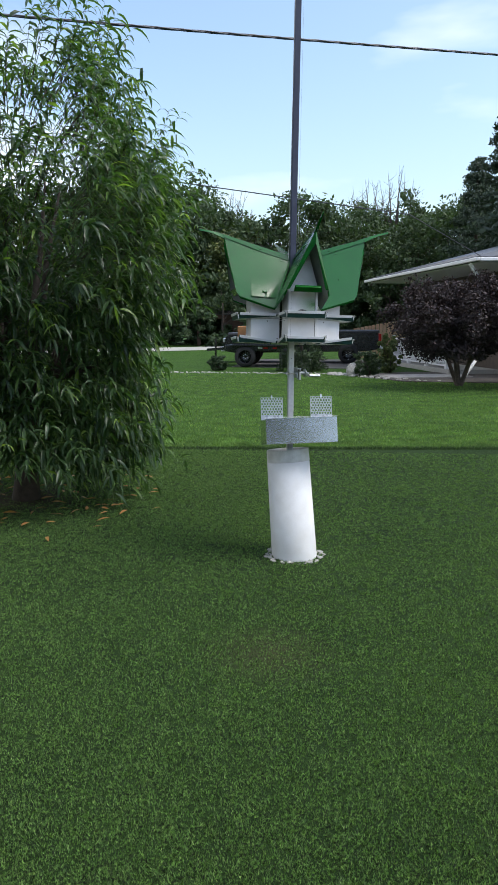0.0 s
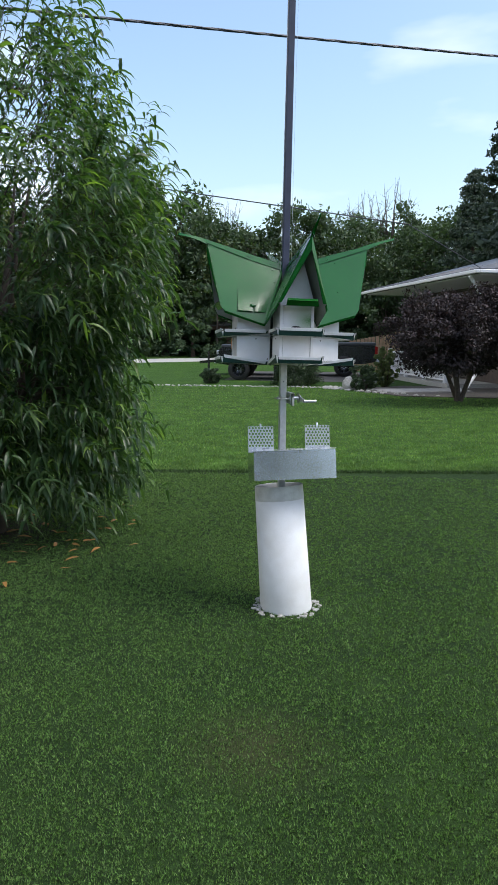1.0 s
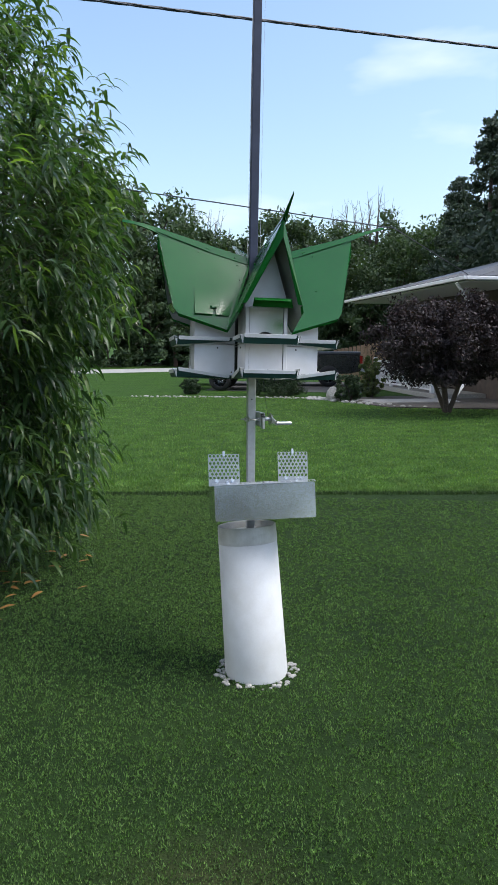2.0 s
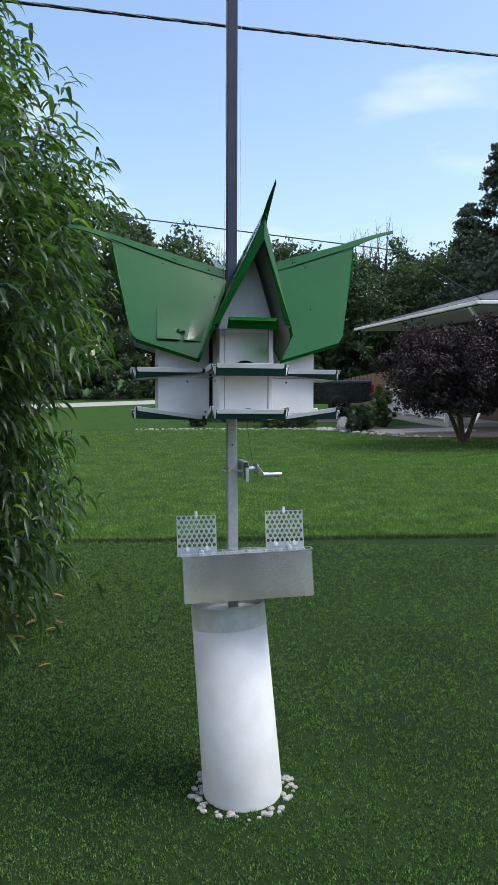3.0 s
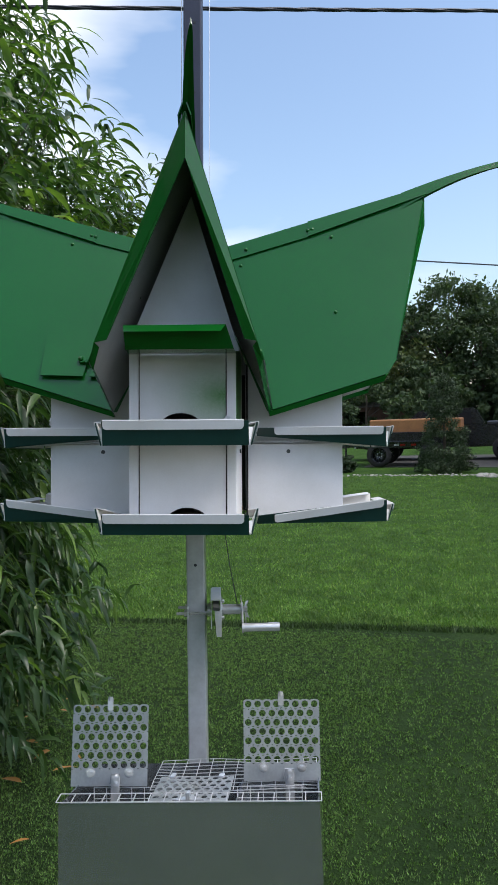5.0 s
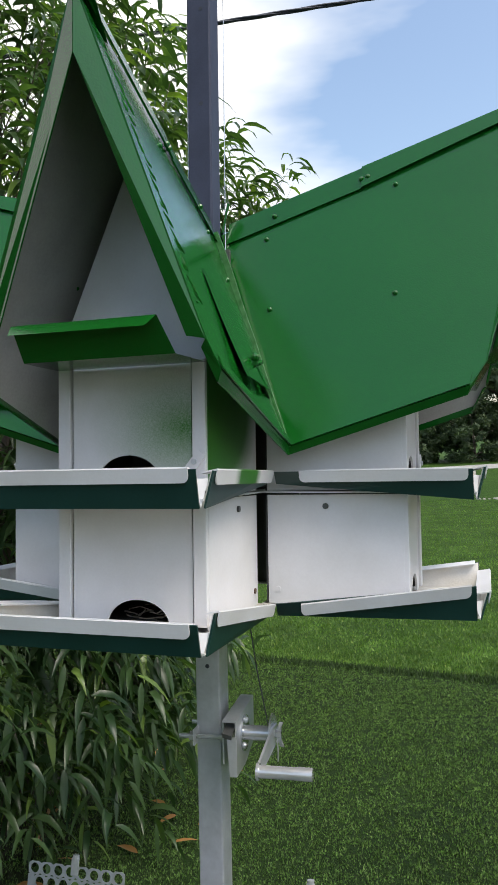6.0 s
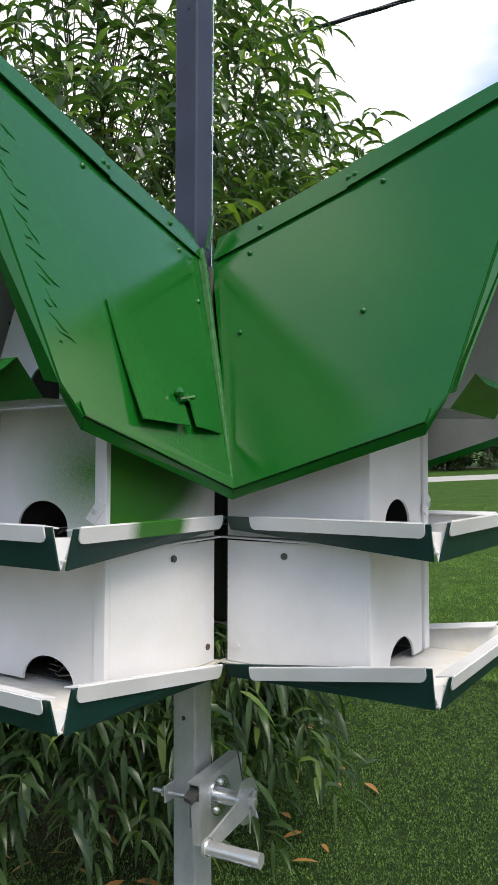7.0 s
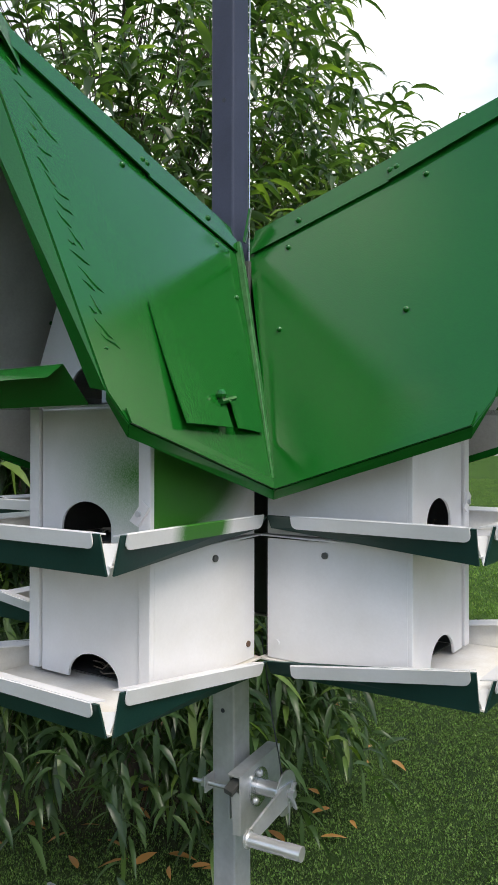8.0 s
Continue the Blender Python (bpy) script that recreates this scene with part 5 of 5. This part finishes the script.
def build_garden():
    round_shrub("purple_shrub", (3.60, 18.7, 0.12), 1.72, 2.62, PURPLE, "large dark purple-leaved shrub in the bed", 0.042, 230, 230, 0.22)
    round_shrub("purple_shrub", (5.9, 19.2, 0.12), 1.5, 2.35, PURPLE, "large dark purple-leaved shrub in the bed", 0.07, 110, 110, 0.28)
    round_shrub("round_shrub", (-3.75, 25.3, 0), 0.34, 0.5, BOX, "small clipped green shrub at the drive")
    round_shrub("round_shrub", (1.42, 22.9, 0), 0.48, 0.82, BOX, "small rounded green shrub beside pale stones")
    th = thing("conical_evergreen", Matrix.Translation((-0.78, 25.0, 0)), "tall narrow dark evergreen beside the drive", "shrub")
    part("trunk", strand(bmesh.new(), [(0, 0, -0.05), (0, 0, 1.4), (0, 0, 2.7)], [0.05, 0.035, 0.01], 7), BARK, th)
    rr = np.random.default_rng(12)
    zz = rr.uniform(0.03, 1, 220) ** 1.2
    aa = rr.uniform(0, 6.283, 220)
    qq = 0.82 * (1 - zz) ** 0.55 * np.sqrt(rr.uniform(0.25, 1, 220))
    v, f = clump_leaves(np.stack([qq * np.cos(aa), qq * np.sin(aa), 2.75 * zz], 1), np.full(220, 0.18), 120, 0.032, 13)
    raw("foliage", v, f, BOX, th)
    round_shrub("round_shrub", (2.15, 24.4, 0), 0.35, 1.3, WOODS_OLIVE, "loose yellow-green shrub by the fence", 0.05)
    r = np.random.default_rng(8)
    # pale stone edging
    for i in range(250):
        if i < 130:
            x, y = -5.5 + 6.5 * (i + r.uniform(0, 1)) / 130, 23.9 + r.uniform(-0.28, 0.28)
            s = r.uniform(0.02, 0.06)
        else:
            t = r.uniform(0, 1)
            t = 0.62 * t * t
            x, y = 0.2 + 5.2 * t, 23.6 - 3.4 * min(t * 1.6, 1) + r.uniform(-0.25, 0.75)
            s = r.uniform(0.03, 0.10)
        bm = bmesh.new()
        pebble(bm, (0, 0, 0), s, 0.6)
        ob = part("stone", bm, STONE)
        ob.location, ob.rotation_euler = (x, y, s * 0.25), (0, 0, r.uniform(0, 6))
        tagged(ob, "pale edging stone along the garden bed", "stone", "edging stones")
    bm = bmesh.new()
    pebble(bm, (0, 0, 0), 0.26, 1.1, 2)
    ob = part("boulder", bm, STONE)
    ob.location = (0.98, 23.2, 0.14)
    tagged(ob, "pale rounded boulder in the bed", "stone")
    bm = slab(bmesh.new(), [(0.9, 23.4, 0.01), (2.4, 20.7, 0.01), (9, 20.2, 0.01), (9, 24.5, 0.01), (2.8, 25.0, 0.01)], 0.03)
    ob = part("garden_bed", bm, surface("mulch", (0.10, 0.085, 0.075), 0.95, vary=0.3, scale=14, fine=60, bump=0.8))
    tagged(ob, "brown mulch bed in front of the house", "garden bed", kind="structure")
    bm = slab(bmesh.new(), [(1.6, 23.0, 0.03), (2.2, 21.8, 0.03), (4.6, 22.6, 0.03), (4.4, 23.8, 0.03)], 0.04)
    ob = part("path", bm, surface("paving", (0.40, 0.38, 0.35), 0.9, vary=0.15, scale=4, fine=40, bump=0.3))
    tagged(ob, "pale stone path through the bed", "path", kind="structure")
    gm = surface("drive_gravel", (0.085, 0.083, 0.078), 0.95, vary=0.2, scale=3, fine=30, bump=0.5)
    bm = slab(bmesh.new(), [(-3.6, 27.4, 0.004), (2.6, 26.6, 0.004), (2.6, 34, 0.004), (-3.6, 34, 0.004)], 0.012)
    ob = part("drive", bm, gm)
    tagged(ob, "grey gravel drive where the vehicles stand", "drive", kind="structure")
    bm = slab(bmesh.new(), [(-44, 12.0, 0.005), (4.0, 57.0, 0.005), (0.5, 61.5, 0.005), (-48, 16.0, 0.005)], 0.014)
    ob = part("road", bm, surface("pale_road", (0.36, 0.355, 0.34), 0.9, vary=0.08, scale=1, fine=20, bump=0.1))
    tagged(ob, "pale road beyond the lawn", "road", kind="structure")


build_garden()

BLACKPAINT = surface("black_car_paint", (0.012, 0.012, 0.014), 0.3, vary=0.05, coat=0.5)
HOODGREY = surface("dark_grey_paint", (0.05, 0.052, 0.056), 0.35, vary=0.08, coat=0.3)
RUBBER = surface("rubber", (0.02, 0.02, 0.02), 0.85, vary=0.1)
DARKGLASS = surface("dark_glass", (0.02, 0.022, 0.025), 0.08, vary=0.02)
ORANGE = surface("orange_brown_boards", (0.33, 0.15, 0.055), 0.75, vary=0.15, scale=3, fine=25)
REDLAMP = surface("red_lamp", (0.35, 0.015, 0.012), 0.25, vary=0.05)
WOODFENCE = surface("tan_fence_wood", (0.40, 0.27, 0.17), 0.85, vary=0.15, scale=4, fine=40, bump=0.3)


def wheel(parent, at, r, w):
    bm = bmesh.new()
    m = Matrix.Translation(at) @ Matrix.Rotation(radians(90), 4, "X")
    lathe(bm, [(r * 0.62, -w / 2), (r * 0.94, -w / 2), (r, -w * 0.3), (r, w * 0.3), (r * 0.94, w / 2), (r * 0.62, w / 2)], 28, m)
    ty = part("wheel", bm, RUBBER, parent, smooth=True)
    bm = bmesh.new()
    lathe(bm, [(0.02, w * 0.38), (r * 0.2, w * 0.40), (r * 0.25, w * 0.3), (r * 0.58, w * 0.3), (r * 0.64, w * 0.44), (r * 0.64, -w * 0.44)], 28, m @ Matrix.Rotation(math.pi, 4, "X"))
    rim = part("rim", bm, BLACKPAINT, ty, smooth=True)
    for k in range(6):
        bm = box(bmesh.new(), (-0.02, -r * 0.6, w * 0.30), (0.02, -r * 0.15, w * 0.40))
        bmesh.ops.transform(bm, matrix=m @ Matrix.Rotation(math.pi, 4, "X") @ Matrix.Rotation(k * 1.0472, 4, "Z"), verts=bm.verts)
        part("spoke", bm, GALV, ty)


def build_trailer():
    th = thing("trailer", Matrix.Translation((-4.1, 28.3, 0.0)), "black flatbed trailer loaded with orange-brown boards", "trailer")
    part("frame", box(bmesh.new(), (0.3, -1.0, 0.62), (3.75, 1.0, 0.84), 0.02), BLACKPAINT, th)
    part("side_board", box(bmesh.new(), (0.55, -1.02, 0.84), (3.75, -0.96, 1.14), 0.01), BLACKPAINT, th)
    part("side_board", box(bmesh.new(), (0.55, 0.96, 0.84), (3.75, 1.02, 1.14), 0.01), BLACKPAINT, th)
    part("load", box(bmesh.new(), (0.75, -0.9, 0.85), (3.65, 0.9, 1.55), 0.04), ORANGE, th, "orange-brown boards")
    bm = slab(bmesh.new(), [(0.35, -0.1, 0.70), (-0.6, -0.04, 0.62), (-0.6, 0.04, 0.62), (0.35, 0.1, 0.70)], 0.1)
    part("drawbar", bm, BLACKPAINT, th)
    part("jack", tube(bmesh.new(), (-0.25, 0, 0.25), (-0.25, 0, 1.05), 0.04), BLACKPAINT, th)
    part("fender", box(bmesh.new(), (0.5, -1.12, 0.80), (2.9, -1.0, 0.86), 0.02), BLACKPAINT, th)
    for x in (1.05, 2.75):
        wheel(th, (x, -0.95, 0.40), 0.40, 0.24)
        wheel(th, (x, 0.95, 0.40), 0.40, 0.24)
    for x, c in ((1.55, WHITE), (1.75, REDLAMP), (2.1, REDLAMP)):
        part("reflector", box(bmesh.new(), (x, -1.025, 0.70), (x + 0.16, -1.0, 0.76), 0.005), c, th)


build_trailer()


def build_pickup():
    th = thing("pickup", Matrix.Translation((-4.35, 31.3, 0.0)), "black crew-cab pickup truck parked on the drive", "pickup truck")
    side = [(0.0, 0.50), (0.0, 1.02), (0.16, 1.16), (1.75, 1.24), (6.46, 1.26), (6.50, 0.62), (6.0, 0.52), (0.5, 0.42)]
    bm = slab(bmesh.new(), [(x, 0, z) for x, z in side], 1.9)
    bmesh.ops.bevel(bm, geom=list(bm.edges), offset=0.05, segments=2, affect="EDGES")
    part("body", bm, BLACKPAINT, th)
    # lighter than the black body: the sky's sheen is painted into the hood's grey
    part("hood", box(bmesh.new(), (0.14, -0.80, 1.13), (1.62, 0.80, 1.27), 0.04), HOODGREY, th, "dark hood with the sky's sheen put into its grey colour")
    cab = [(1.62, 1.24), (2.30, 1.84), (4.20, 1.88), (4.55, 1.26)]
    bm = slab(bmesh.new(), [(x, 0, z) for x, z in cab], 1.62)
    bmesh.ops.bevel(bm, geom=list(bm.edges), offset=0.06, segments=2, affect="EDGES")
    cb = part("cab", bm, BLACKPAINT, th)
    for x0, x1 in ((2.15, 3.00), (3.12, 4.10)):
        bm = slab(bmesh.new(), [(x0, -0.818, 1.30), (x1, -0.818, 1.30), (x1 - 0.02, -0.818, 1.74), (x0 + (0.28 if x0 < 3 else 0.0), -0.818, 1.74)], 0.008)
        part("window", bm, DARKGLASS, cb)
    part("windscreen", slab(bmesh.new(), [(1.70, -0.66, 1.32), (1.70, 0.66, 1.32), (2.22, 0.62, 1.78), (2.22, -0.62, 1.78)], 0.01), DARKGLASS, cb)
    part("grille", box(bmesh.new(), (-0.03, -0.62, 0.72), (0.01, 0.62, 1.02), 0.01), DARKGREY, th)
    for y in (-0.80, 0.80):
        part("headlamp", box(bmesh.new(), (-0.035, y - 0.15, 0.86), (0.10, y + 0.15, 1.04), 0.03), BRIGHT, th, "bright headlamp")
        part("tail_lamp", box(bmesh.new(), (6.42, y - 0.16, 0.92), (6.53, y + 0.16, 1.22), 0.01), REDLAMP, th)
    part("front_bumper", box(bmesh.new(), (-0.14, -0.9, 0.48), (0.02, 0.9, 0.68), 0.04), GALV, th)
    part("tonneau_cover", box(bmesh.new(), (4.62, -0.92, 1.26), (6.46, 0.92, 1.38), 0.03), HOODGREY, th)
    part("mirror", box(bmesh.new(), (2.0, -1.08, 1.28), (2.12, -0.92, 1.46), 0.03), BLACKPAINT, th)
    for x in (1.05, 5.20):
        wheel(th, (x, -0.88, 0.42), 0.42, 0.28)
        wheel(th, (x, 0.88, 0.42), 0.42, 0.28)
    part("bumper", box(bmesh.new(), (6.48, -0.9, 0.55), (6.66, 0.9, 0.72), 0.02), GALV, th)


build_pickup()


def build_fence():
    th = thing("wooden_fence", Matrix.Translation((2.45, 34.5, 0)), "tan wooden board fence beside the drive", "fence")
    for i in range(14):
        part("board", box(bmesh.new(), (-1.35 + 0.17 * i, 0.0, 0.05), (-1.35 + 0.17 * i + 0.145, 0.025, 1.42 + 0.032 * i), 0.004), WOODFENCE, th)
    part("rail", box(bmesh.new(), (-1.4, 0.026, 0.45), (1.05, 0.07, 0.55)), WOODFENCE, th)
    part("rail", box(bmesh.new(), (-1.4, 0.026, 1.15), (1.05, 0.07, 1.25)), WOODFENCE, th)


build_fence()


def build_shed():
    """A low brown shed under the trees, its wide doorway open and dark."""
    th = thing("shed", Matrix.Translation((-8.2, 55.5, 0)) @ Matrix.Rotation(radians(8), 4, "Z"), "low brown shed with an open dark doorway under the trees", "shed")
    wood = surface("brown_shed_boards", (0.12, 0.07, 0.05), 0.85, vary=0.2, scale=2, fine=20, bump=0.3)
    for lo, hi in (((-2.2, 0, 0), (-1.9, 0.12, 2.3)), ((-0.2, 0, 0), (2.4, 0.12, 2.3)), ((-1.9, 0, 2.0), (-0.2, 0.12, 2.3)), ((-2.2, 0.12, 0), (-2.08, 4.0, 2.3)), ((2.28, 0.12, 0), (2.4, 4.0, 2.3)), ((-2.2, 4.0, 0), (2.4, 4.12, 2.3))):
        part("wall", box(bmesh.new(), lo, hi, 0.01), wood, th)
    for i in range(12):
        part("board", box(bmesh.new(), (-0.18 + 0.215 * i, -0.03, 0.02), (0.02 + 0.215 * i, -0.002, 2.28), 0.006), wood, th)
    part("roof", slab(bmesh.new(), [(-2.5, -0.4, 2.32), (2.7, -0.4, 2.32), (2.7, 2.1, 3.2), (-2.5, 2.1, 3.2)], 0.08), DARKGREY, th)
    part("roof", slab(bmesh.new(), [(-2.5, 2.1, 3.2), (2.7, 2.1, 3.2), (2.7, 4.5, 2.32), (-2.5, 4.5, 2.32)], 0.08), DARKGREY, th)


build_shed()


# ---- the neighbour's house ----
def build_house():
    ang = math.degrees(math.atan2(-1.58 + 4.30, 31.7 - 20.9))
    m = Matrix.Translation((4.30, 20.9, 0)) @ Matrix.Rotation(radians(ang), 4, "Z")
    th = thing("house", m, "single-storey house with grey hipped metal roof and white gutters", "house")
    D, W, E = 11.1, 10.0, 3.46
    ov = 0.7
    roofm = surface("grey_metal_roof", (0.11, 0.115, 0.125), 0.55, spec=0.3, metal=0.0, vary=0.06, scale=2, fine=20, bump=0.05)
    brick = surface("dark_brown_siding", (0.10, 0.075, 0.06), 0.8, vary=0.2, scale=6, fine=30, bump=0.3)
    wm = surface("white_trim", (0.75, 0.75, 0.76), 0.5, vary=0.04, scale=4)
    bm = bmesh.new()
    t = 0.2
    box(bm, (2.2, ov, 0), (2.2 + t, D - ov, E - 0.12))
    box(bm, (2.2 + t, ov, 0), (W - ov, ov + t, E - 0.12))
    box(bm, (W - ov - t, ov + t, 0), (W - ov, D - ov, E - 0.12))
    box(bm, (2.2 + t, D - ov - t, 0), (W - ov - t, D - ov, E - 0.12))
    part("wall", bm, brick, th)
    r0, r1 = (W / 2, 3.6, E + 1.3), (W / 2, D - 3.6, E + 1.3)
    c = [(0, 0, E), (0, D, E), (W, D, E), (W, 0, E)]
    rp = None
    for q in ([c[1], c[0], r0, r1], [c[0], c[3], r0], [c[3], c[2], r1, r0], [c[2], c[1], r1]):
        rp = part("roof", slab(bmesh.new(), q, 0.05), roofm, th)
        a, b = Vector(q[0]), Vector(q[1])
        up = [Vector(p) for p in q[2:]]
        n = int((b - a).length / 0.5)
        for i in range(1, n):
            s = i / n
            e = a.lerp(b, s)
            top = (up[1].lerp(up[0], s) if len(up) == 2 else up[0])
            x = e.lerp(top, 0.25 if 0.2 < s < 0.8 else 0.1)
            d = Vector((0, 0, 0.03))
            part("roof_seam", tube(bmesh.new(), e + d, x + d, 0.015, n=4), roofm, rp)
    part("soffit", box(bmesh.new(), (0.12, 0.12, E - 0.14), (W - 0.12, D - 0.12, E - 0.10)), wm, th)
    bm = bmesh.new()
    box(bm, (-0.11, -0.11, E - 0.11), (0.0, D + 0.11, E - 0.01), 0.02)
    part("gutter", bm, wm, th, "white gutter")
    part("gutter", box(bmesh.new(), (0.0, -0.11, E - 0.11), (W, 0.0, E - 0.01), 0.02), wm, th)
    bm = strand(bmesh.new(), [(-0.06, 0.4, E - 0.15), (0.3, 0.5, E - 0.6), (0.3, 0.5, 0.6), (-0.2, 0.2, 0.10)], 0.05, 6)
    part("downpipe", bm, wm, th, "white downpipe")
    # windows of the long side
    for y in (3.0, 7.2):
        w = part("window", box(bmesh.new(), (2.15, y - 0.6, 1.0), (2.198, y + 0.6, 2.3), 0.01), wm, th)
        part("pane", box(bmesh.new(), (2.14, y - 0.5, 1.1), (2.148, y + 0.5, 2.2)), DARKGLASS, w)
    # porch with railing
    part("porch_floor", box(bmesh.new(), (0.5, 3.0, 0.0), (2.19, 9.6, 0.16), 0.01), STONE, th)
    rl = thing("porch_railing", m @ Matrix.Translation((0.62, 3.5, 0.16)), "white porch railing with turned balusters", "railing")
    part("rail", box(bmesh.new(), (-0.03, 0, 0.86), (0.03, 5.7, 0.92), 0.008), wm, rl)
    part("rail", box(bmesh.new(), (-0.025, 0, 0.08), (0.025, 5.7, 0.13), 0.005), wm, rl)
    for i in range(4):
        part("post", box(bmesh.new(), (-0.06, 1.9 * i - 0.06, 0), (0.06, 1.9 * i + 0.06, 1.02), 0.01), wm, rl)
    bal = part("baluster", lathe_bm([(0.018, 0.13), (0.026, 0.22), (0.016, 0.32), (0.024, 0.55), (0.015, 0.75), (0.02, 0.86)]), wm, rl)
    for i in range(1, 46):
        if i % 15:
            o = new("baluster", bal.data)
            o.parent = rl
            o.location = (0, 0.1267 * i, 0)
    bal.location = (0, 0.05, 0)


def lathe_bm(profile):
    bm = bmesh.new()
    lathe(bm, profile, 8)
    return bm


build_house()
